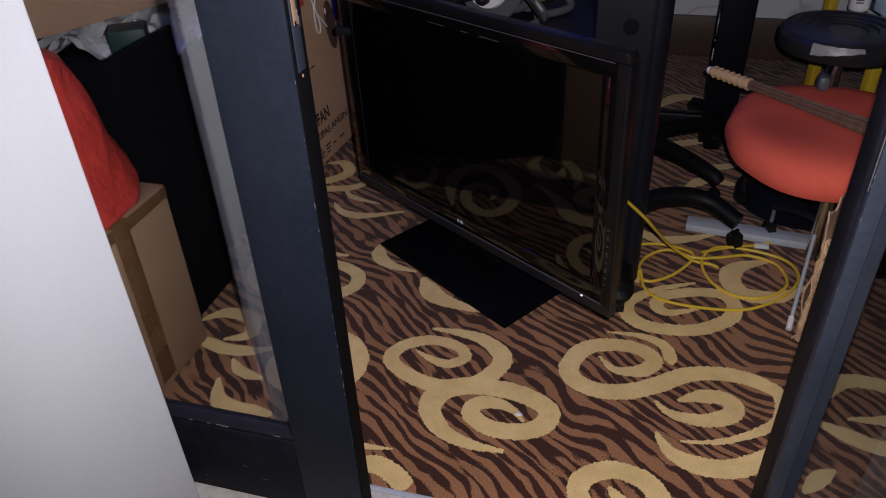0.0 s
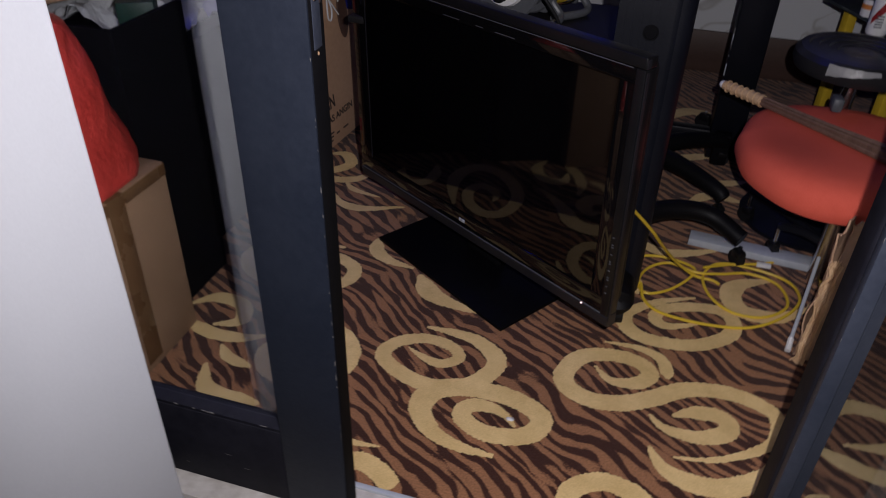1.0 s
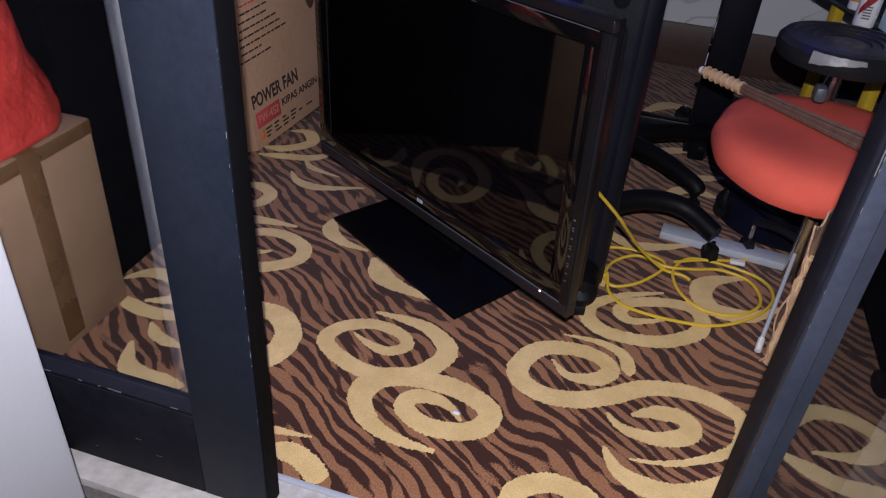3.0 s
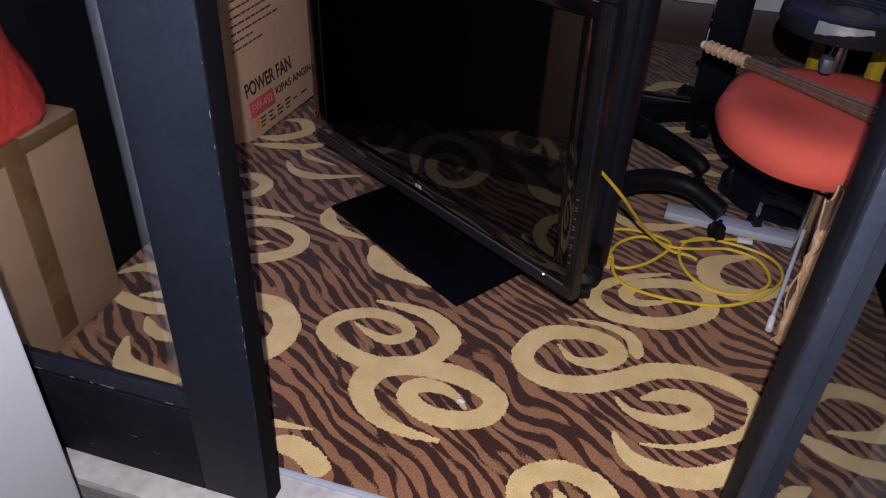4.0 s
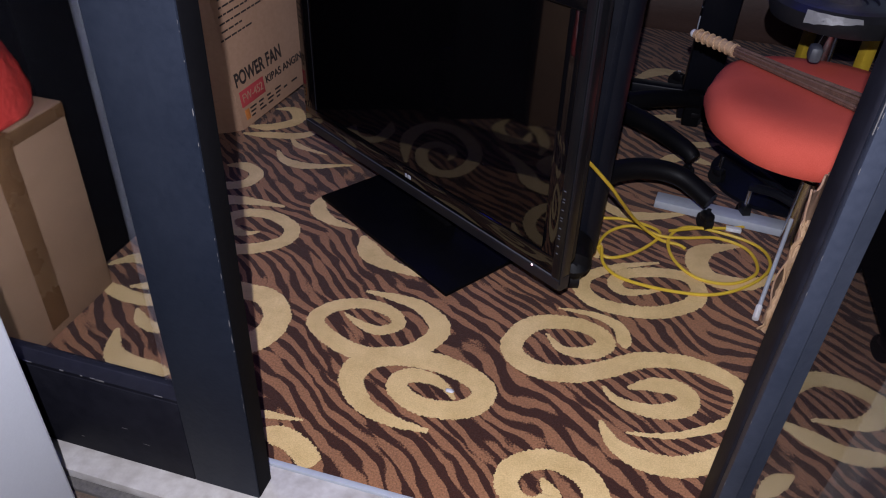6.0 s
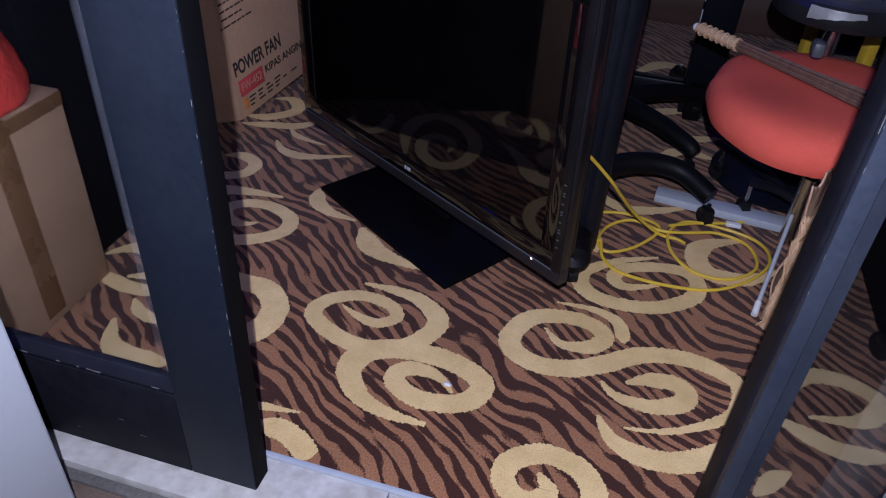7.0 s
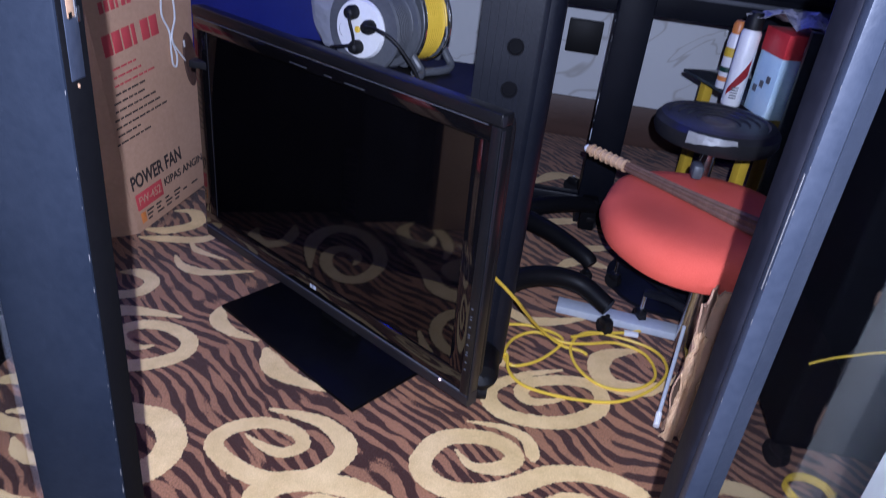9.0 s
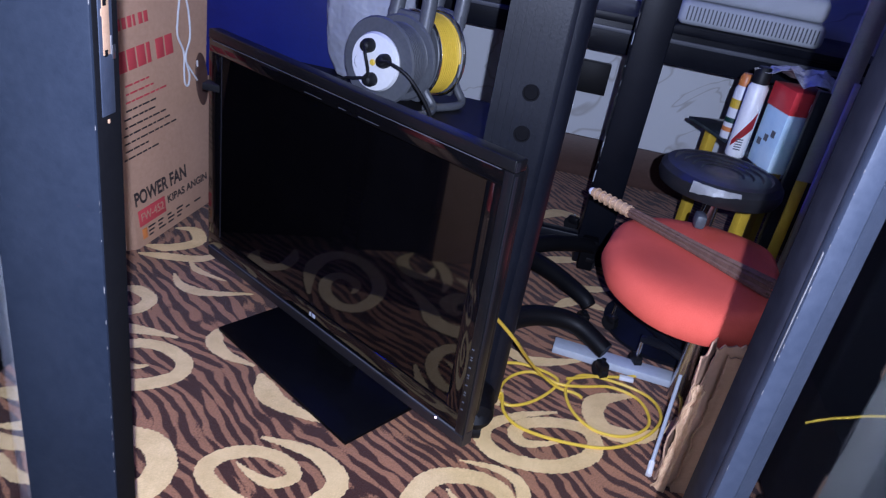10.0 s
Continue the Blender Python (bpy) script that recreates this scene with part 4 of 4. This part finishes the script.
part("lever", box_bm(-0.075, -0.045, -0.20, -0.15, 0.445, 0.485, 0.01, 2), GREY_PLASTIC, black)
part("lever_rod", tube_bm([(-0.055, -0.17, 0.47), (-0.03, -0.10, 0.495)], 0.007, 8, 2), CHROME, black)
part("base_plate", lathe_bm([(0.20, 0.001), (0.20, 0.012), (0.06, 0.04), (0.03, 0.06)], 32), BLACK_METAL, black)
lab = bmesh.new()
strip = []
for k in range(11):
    a = radians(-126 + 4.4 * k)
    r0 = 0.1775
    up = 0.0012 * math.sin(k * 2.3)
    wide = 0.026 - 0.0018 * k
    lift = 0.0022 * k
    strip.append((lab.verts.new((r0 * math.cos(a), r0 * math.sin(a), 0.526 + lift + up)), lab.verts.new(((r0 - 0.003 - 0.0006 * k) * math.cos(a), (r0 - 0.003 - 0.0006 * k) * math.sin(a), 0.5335 + wide + lift * 0.7 + up * 0.5))))
for (a, b), (c, d) in zip(strip, strip[1:]):
    lab.faces.new((a, c, d, b))
bmesh.ops.solidify(lab, geom=lab.faces[:], thickness=-0.0012)
part("torn_sticker", lab, SILVER_PAPER, black, "torn silvery paper sticker")

# ---- yellow side table and what stands on it ----
T = pose(0.975, 2.040, 0, 0, 0, -66)
table = thing("side_table", "low table with yellow steel legs and a smoked glass top", "table", T)
part("top", box_bm(-0.005, 0.50, -0.005, 0.46, 0.528, 0.540, 0.002), TINTED, table, "smoked glass table top")
for x, y in ((0.030, 0.055), (0.400, 0.000), (0.005, 0.415), (0.455, 0.415)):
    part("leg", box_bm(x, x + 0.035, y, y + 0.035, 0.0, 0.527, 0.003), YELLOW_PAINT, table)


def can(name, label, x, y, h, r, body, cap, cap_h):
    c = thing(name, label, "spray can", pose(x, y, 0.541), "cans on the side table")
    part("body", lathe_bm([(r * 0.92, 0.0), (r, 0.004), (r, h - 0.012), (r * 0.8, h)], 28), body, c)
    part("cap", lathe_bm([(r * 0.86, h), (r * 0.86, h + cap_h * 0.7), (r * 0.6, h + cap_h)], 24), cap, c)
    return c


c1 = can("spray_can", "white and red aerosol can with a black cap", 1.064, 1.655, 0.232, 0.030, WHITE_PLASTIC, BLACK_MATT, 0.05)
band = [(0.0306 * math.cos(a), 0.0306 * math.sin(a)) for a in (radians(-150 + 6 * i) for i in range(18))]
bm = bmesh.new()
lo = [bm.verts.new((x, y, 0.03 + 0.004 * i)) for i, (x, y) in enumerate(band)]
hi = [bm.verts.new((x, y, 0.05 + 0.006 * i)) for i, (x, y) in enumerate(band)]
for i in range(len(band) - 1):
    bm.faces.new((lo[i], lo[i + 1], hi[i + 1], hi[i]))
bmesh.ops.solidify(bm, geom=bm.faces[:], thickness=-0.0006)
part("red_label", bm, RED_PRINT, c1, "red flash on the can")
for k in range(5):
    part("print_bar", box_bm(-0.018, 0.004, -0.0305, -0.0295, 0.025 + 0.008 * k, 0.029 + 0.008 * k), GREY_PLASTIC, c1)
c2 = can("spray_can", "slim white printed bottle with an orange cap", 1.072, 1.850, 0.180, 0.025, WHITE_PLASTIC, ORANGE, 0.04)
for z0, z1, ink in ((0.105, 0.135, YELLOW_PAINT), (0.055, 0.072, GREEN_CARD), (0.025, 0.04, ORANGE)):
    part("printed_band", lathe_bm([(0.0254, z0), (0.0254, z1)], 28), ink, c2)
bx = thing("printed_box", "white-blue printed carton with a red lid on the side table", "box", pose(1.172, 1.620, 0.541, 0, 0, -74))
part("body", box_bm(-0.050, 0.075, -0.055, 0.075, 0.0, 0.180, 0.002), BLUE_PRINT, bx)
part("lid", box_bm(-0.052, 0.077, -0.057, 0.077, 0.1805, 0.250, 0.002), RED_PRINT, bx, "red lid band")
for k in range(3):
    part("print_bar", box_bm(-0.03 + 0.03 * k, -0.012 + 0.03 * k, -0.0575, -0.0552, 0.06 + 0.02 * k, 0.080 + 0.02 * k), GREY_PLASTIC, bx)
part("lid_mark", box_bm(0.0765, 0.0785, 0.0, 0.05, 0.198, 0.222, 0.001), WHITE_PLASTIC, bx, "small pale mark")
film = bmesh.new()
bmesh.ops.create_grid(film, x_segments=16, y_segments=12, size=1)
for v in film.verts:
    p = v.co.copy()
    v.co = Vector((0.13 * p.x, 0.09 * p.y, 0.028 * noise.noise(p * 2.1) + 0.014 * noise.noise(p * 6) - 0.012 * p.x * p.x))
bmesh.ops.solidify(film, geom=film.faces[:], thickness=0.001)
single("plastic_bag", film, CLEAR_FILM, "crumpled clear plastic bag lying on the carton", "bag", pose(1.19, 1.64, 0.824, 0, 0, -40))

uprights = thing("upright_boards", "pale board, black post and white batten beside the table", "board")
part("black_post", box_bm(1.172, 1.204, 1.455, 1.480, 0.0, 0.82, 0.003), BLACK_METAL, uprights, "black square post")
part("pale_board", box_bm(1.206, 1.262, 1.460, 1.478, 0.56, 1.75, 0.002), PLASTER, uprights, "pale grey board")
part("yellow_foot", box_bm(1.206, 1.240, 1.460, 1.490, 0.0, 0.559, 0.002), YELLOW_PAINT, uprights, "yellow steel foot")
part("white_batten", box_bm(1.248, 1.262, 1.444, 1.458, 0.0, 0.86, 0.002), WHITE_PLASTIC, uprights, "thin white batten")

# ---- on the carpet ----
CABLE = thing("yellow_cable", "thin yellow network cable in loose loops on the carpet", "cable")
part("run", tube_bm([(0.35, 0.60, 0.44), (0.40, 0.625, 0.41), (0.428, 0.645, 0.380), (0.464, 0.70, 0.319), (0.506, 0.752, 0.250), (0.530, 0.80, 0.195), (0.582, 0.90, 0.085), (0.650, 0.948, 0.014), (0.70, 0.945, 0.010), (0.72, 0.935, 0.008)], 0.0042, 8), YELLOW_CABLE, CABLE)
part("loop", tube_bm([(0.470, 1.00, 0.008), (0.561, 1.023, 0.008), (0.651, 0.975, 0.016), (0.600, 0.880, 0.008), (0.530, 0.828, 0.008), (0.500, 0.868, 0.008), (0.520, 0.947, 0.008), (0.579, 0.988, 0.014), (0.652, 0.955, 0.020), (0.720, 0.975, 0.016), (0.801, 1.015, 0.008), (0.878, 0.985, 0.008), (0.897, 0.893, 0.008), (0.835, 0.821, 0.008), (0.753, 0.814, 0.008), (0.693, 0.873, 0.008), (0.675, 0.960, 0.012), (0.721, 1.030, 0.016), (0.833, 1.041, 0.008), (0.912, 1.005, 0.008), (0.928, 0.917, 0.016), (0.884, 0.833, 0.014), (0.795, 0.763, 0.008), (0.682, 0.740, 0.008), (0.569, 0.752, 0.008), (0.520, 0.800, 0.008), (0.505, 0.86, 0.016), (0.47, 0.80, 0.008)], 0.0042, 8), YELLOW_CABLE, CABLE)
part("tail", tube_bm([(0.674, 0.985, 0.022), (0.760, 1.045, 0.012), (0.840, 1.080, 0.008), (0.930, 1.130, 0.010), (0.985, 1.125, 0.022), (0.995, 1.060, 0.020), (0.985, 0.960, 0.008), (0.975, 0.880, 0.008), (1.02, 0.80, 0.008)], 0.0042, 8), YELLOW_CABLE, CABLE)
part("tie", box_bm(0.825, 0.865, 1.066, 1.082, 0.003, 0.014, 0.002), WHITE_PLASTIC, CABLE, "small white cable tag")
bar = single("metal_bar", box_bm(-0.19, 0.19, -0.028, 0.028, 0.003, 0.026, 0.003), LIGHT_GREY, "flat pale grey metal bar lying on the carpet", "bar", pose(0.820, 1.130, 0, 0, 0, -6))
rod = thing("thin_rod", "thin grey rod with a white tip leaning on the stool column", "rod")
part("shaft", tube_bm([(0.889, 0.730, 0.020), (0.940, 0.935, 0.150)], 0.0050, 10, 1, False), LIGHT_GREY, rod)
part("tip", tube_bm([(0.882, 0.698, 0.0085), (0.8895, 0.732, 0.0225)], 0.0075, 10, 1, False), WHITE_PLASTIC, rod, "white plastic tip")
card = thing("cardboard_sheet", "torn brown cardboard sheet standing beside the fixed glass door", "cardboard")


def torn_sheet(name, p, q, height, seed, material, label=""):
    """An upright, slightly buckled cardboard panel from p to q in plan with ragged edges."""
    bm = bmesh.new()
    p, q = Vector((*p, 0)), Vector((*q, 0))
    across = (q - p).normalized()
    face = Vector((across.y, -across.x, 0))
    nu, nv = 14, 30
    rows_ = []
    for j in range(nv + 1):
        v = j / nv
        row = []
        for i in range(nu + 1):
            u = i / nu
            rag = 0.012 * noise.noise(Vector((seed, 0.3, v * 9))) + 0.006 * noise.noise(Vector((seed, 2.3, v * 31)))
            top = 0.022 * noise.noise(Vector((u * 4, seed, 1.7))) + 0.010 * noise.noise(Vector((u * 15, seed, 4.7)))
            at = p.lerp(q, u) + across * rag * (1 - u) + face * (0.012 * noise.noise(Vector((u * 2, v * 4, seed))) + 0.004 * noise.noise(Vector((u * 6, v * 14, seed))))
            at.z = v * (height + top)
            row.append(bm.verts.new(at))
        rows_.append(row)
    for a, b in zip(rows_, rows_[1:]):
        for i in range(nu):
            bm.faces.new((a[i], a[i + 1], b[i + 1], b[i]))
    bmesh.ops.recalc_face_normals(bm, faces=bm.faces[:])
    bmesh.ops.solidify(bm, geom=bm.faces[:], thickness=0.004)
    return part(name, bm, material, card, label)


torn_sheet("sheet", (0.915, 0.690), (1.035, 0.722), 0.405, 3.1, CARD_PALE)
torn_sheet("inner_ply", (0.935, 0.668), (1.028, 0.694), 0.392, 7.7, CARD, "torn brown inner ply")
torn_sheet("folded_flap", (0.898, 0.690), (0.945, 0.800), 0.36, 11.3, CARD_PALE, "folded back flap")
torn_sheet("torn_strip", (0.894, 0.672), (0.918, 0.664), 0.30, 15.9, WRAP, "pale torn paper strip")

# ---- dark equipment behind the right-hand glass ----
amp = thing("equipment_case", "black equipment case on casters behind the glass door", "case")
part("body", box_bm(1.11, 1.62, 0.62, 1.05, 0.085, 1.25, 0.015, 3), BOARD_BLACK, amp)
for x, y in ((1.145, 0.66), (1.58, 0.66), (1.145, 1.0), (1.58, 1.0)):
    caster(amp, x, y, 0.032, 0.02, 25)
single("yellow_lead", tube_bm([(1.108, 0.611, 0.318), (1.13, 0.609, 0.334), (1.17, 0.608, 0.354), (1.26, 0.608, 0.382), (1.42, 0.608, 0.37), (1.58, 0.606, 0.22), (1.60, 0.58, 0.05), (1.62, 0.55, 0.006)], 0.0024, 8), YELLOW_CABLE, "loose yellow lead draped over the black case", "cable")
single("cable_coil", tube_bm([(0.05 * math.cos(a) * (1 + 0.1 * math.sin(3 * a)), 0.05 * math.sin(a), 0.005 + 0.0012 * a) for a in (0.7 * i for i in range(28))], 0.0035, 7, 3), YELLOW_CABLE, "small coil of yellow cable on the carpet", "cable", pose(1.20, 0.565, 0.003))

# ---- fan carton ----
# the carton leans a little towards the door, its far lower edge lifted
FAN = pose(-0.668, 1.139, 0, 8.5, 0, -13)
fan = thing("fan_carton", "tall brown fan carton with red and black print", "box", FAN)
part("carton", box_bm(-0.42, 0.0, 0.0, 0.46, 0.0, 1.08, 0.004), CARD_PALE, fan)
part("open_flap", prism_bm([(0.0, -0.003), (-0.004, 0.0), (-0.085, -0.085), (-0.081, -0.088)], 0.004, 0.95, 0.001), CARD_PALE, fan, "loose side flap")
FACE = pose(0.0012, 0, 0, 90, 0, 90)


def on_face(y, z, roll=0.0):
    return FACE @ pose(y, z, 0, 0, 0, roll)


writing("POWER FAN", 0.064, INK, fan, on_face(0.012, 0.150), bold=0.0017, width=0.222)
part("label_patch", box_bm(0.0004, 0.0016, 0.018, 0.132, 0.074, 0.130, 0.0002), RED_INK, fan, "red printed label")
writing("FW-452", 0.040, CARD_PALE, fan, on_face(0.026, 0.090) @ pose(0, 0, 0.001), width=0.095)
writing("KIPAS ANGIN", 0.036, INK, fan, on_face(0.142, 0.098), bold=0.0008, width=0.185)
for k in range(3):
    for j in range(4 + 2 * (k == 1)):
        part("print_bar", box_bm(0.0004, 0.0014, 0.050 + 0.042 * j, 0.050 + 0.042 * j + 0.030 - 0.006 * ((j + k) % 3), 0.054 - 0.014 * k, 0.060 - 0.014 * k, 0.0002), INK, fan)
part("print_patch", box_bm(0.0004, 0.0014, 0.024, 0.044, 0.026, 0.062, 0.0002), ORANGE, fan, "small orange printed patch")
LINES = ((0.0, 0.115), (0.010, 0.085), (0.010, 0.190), (0.012, 0.175), (0.020, 0.160), (0.022, 0.120), (0.034, 0.095), (0.038, 0.135), (0.042, 0.105), (0.044, 0.080))
for k, (y0, length) in enumerate(LINES):
    # each line of small print as its run of words
    y, z, n = y0, 0.308 + 0.0235 * k, 0
    while y < y0 + length:
        w = 0.012 + 0.010 * ((n * 7 + k * 3) % 4) / 2
        part("print_bar", box_bm(0.0004, 0.0012, y, y + w, z, z + 0.0052, 0.0002), RED_INK if k > 6 else INK, fan)
        y, n = y + w + 0.004, n + 1
for k in range(6):
    wide = 0.014 if k == 3 else 0.030
    slot = 0.030 + 0.036 * k
    part("brand_bar", box_bm(0.0004, 0.0014, slot, slot + wide, 0.562, 0.620, 0.0002), RED_INK, fan, "broad red print bar")
    part("brand_bar", box_bm(0.0004, 0.0014, 0.044 + 0.020 * k, 0.058 + 0.020 * k - 0.006 * (k == 3), 0.676, 0.706, 0.0002), RED_INK, fan, "red print bar")
part("print_bar", box_bm(0.0004, 0.0014, 0.0, 0.40, 0.86, 0.875, 0.0002), INK, fan)
string = thing("string", "knotted white string hanging down the fan carton", "string", FAN)
part("loop", tube_bm([(0.006, 0.292, 0.90), (0.006, 0.286, 0.74), (0.006, 0.268, 0.665), (0.006, 0.258, 0.610), (0.006, 0.276, 0.555), (0.008, 0.268, 0.500), (0.006, 0.268, 0.460), (0.006, 0.280, 0.448), (0.008, 0.288, 0.480), (0.010, 0.278, 0.540), (0.006, 0.308, 0.590), (0.006, 0.312, 0.665), (0.006, 0.300, 0.760), (0.006, 0.298, 0.90)], 0.0030, 6), WHITE_CLOTH, string)
part("tail", tube_bm([(0.008, 0.276, 0.530), (0.010, 0.296, 0.490), (0.008, 0.320, 0.452)], 0.0024, 6), WHITE_CLOTH, string)
# flat raised disc; dark brown stands in for the shade inside the hole
grip = lathe_bm([(0.046, 0.0), (0.054, 0.003), (0.046, 0.006), (0.020, 0.005)], 24)
bmesh.ops.transform(grip, matrix=pose(0.001, 0.345, 0.445, 0, 90, 0) @ Matrix.Diagonal((1.6, 0.52, 1, 1)), verts=grip.verts[:])
part("grip", grip, SKIRT, fan, "oval hand hole, its dark inside put into the colour")
# white fleck modelled as a glint beside the hand hole
glint = box_bm(0.0055, 0.0075, 0.325, 0.332, 0.492, 0.512, 0.001)
part("glint_fleck", glint, WHITE_PLASTIC, fan, "small pale fleck drawn as a glint")

# ---- behind the sliding door ----
carton = thing("cardboard_box", "closed brown cardboard box sealed with tape, behind the glass", "box")
part("body", box_bm(-0.86, -0.575, 0.035, 0.345, 0.0, 0.462, 0.004), CARD, carton)
part("tape", box_bm(-0.5749, -0.5735, 0.150, 0.200, 0.02, 0.4622, 0.0003), TAPE, carton, "strip of brown tape")
part("tape", box_bm(-0.86, -0.5735, 0.150, 0.200, 0.4622, 0.4635, 0.0003), TAPE, carton, "strip of brown tape")
part("tape", box_bm(-0.5747, -0.5738, 0.036, 0.344, 0.432, 0.4610, 0.0003), TAPE, carton, "strip of brown tape below the edge")
part("tape", box_bm(-0.640, -0.5760, 0.036, 0.344, 0.4621, 0.4630, 0.0003), CARD, carton, "folded edge flap")
bag = bmesh.new()
bmesh.ops.create_icosphere(bag, subdivisions=5, radius=1)
for v in bag.verts:
    c = v.co.copy()
    h = max(-0.75, c.z)
    rho = max(1e-6, math.hypot(c.x, c.y))
    k = rho / 0.6614 if c.z < -0.75 else (math.sqrt(max(0.0, (1 - c.z) / 0.25)) if c.z > 0.75 else 1.0)
    grow = (h + 0.75) / 1.75
    r = (1.0 - 0.50 * grow ** 1.4) * (1 + 0.10 * noise.noise(c * 1.8) + 0.035 * abs(noise.noise(Vector((c.x * 5, c.y * 5, c.z * 2.5)))) + 0.012 * noise.noise(c * 9)) * min(1.0, k)
    v.co = Vector((-0.738 + 0.163 * math.copysign(abs(c.x / rho) ** 0.7, c.x) * r, 0.178 + 0.168 * math.copysign(abs(c.y / rho) ** 0.7, c.y) * r, 0.4645 + 0.385 * grow))
single("red_bag", bag, RED_PLASTIC, "bulging red plastic carrier bag on the cardboard box", "bag")
board = thing("black_board", "thin matt black board standing on edge behind the box", "board")
part("board", prism_bm([(-0.640, 0.600), (-0.652, 0.600), (-0.652, 0.352), (-0.640, 0.352)], 0.0, 0.745, 0.001), BOARD_BLACK, board)
part("wing", prism_bm([(-0.866, 0.352), (-0.866, 0.364), (-0.6525, 0.364), (-0.6525, 0.352)], 0.0, 0.745, 0.001), BOARD_BLACK, board)
carton_stack = thing("stacked_carton", "brown carton and packing paper stacked on an added black block", "box")
def turned(bm, m):
    bmesh.ops.transform(bm, matrix=m, verts=bm.verts[:])
    return bm


# added black block: carries the carton, keeps the screen's reflection dark
part("carton_stack", box_bm(-1.22, -0.72, 0.64, 1.05, 0.0, 0.60, 0.004), BOARD_BLACK, carton_stack, "black block below, added to keep screen reflections dark")
part("upper_carton", turned(box_bm(-0.30, 0.0, -0.22, 0.30, 0.0, 0.42, 0.004), pose(-0.93, 0.74, 0.700, 0, 0, -25)), CARD_PALE, carton_stack)
paper = bmesh.new()
bmesh.ops.create_grid(paper, x_segments=24, y_segments=20, size=1)
for v in paper.verts:
    p = v.co.copy()
    v.co = Vector((-0.95 + 0.24 * p.x, 0.84 + 0.19 * p.y, 0.640 + 0.06 * noise.noise(p * 2.4) + 0.03 * noise.noise(p * 7)))
bmesh.ops.solidify(paper, geom=paper.faces[:], thickness=0.002)
part("packing_paper", paper, WHITE_CLOTH, carton_stack, "crumpled white packing paper")
single("green_carton", box_bm(-0.045, 0.045, -0.04, 0.04, 0.0, 0.085, 0.003), GREEN_CARD, "small dark green carton on the packing paper", "box", pose(-0.845, 0.70, 0.615, 0, 0, 30))
lint = bmesh.new()
bmesh.ops.create_icosphere(lint, subdivisions=2, radius=1)
for v in lint.verts:
    v.co = Vector((0.009 * v.co.x, 0.006 * v.co.y, 0.002 * v.co.z)) * (1 + 0.5 * noise.noise(v.co * 3))
single("paper_scrap", lint, WHITE_PLASTIC, "tiny white scrap of paper on the carpet", "scrap", pose(0.268, 0.262, 0.0055))
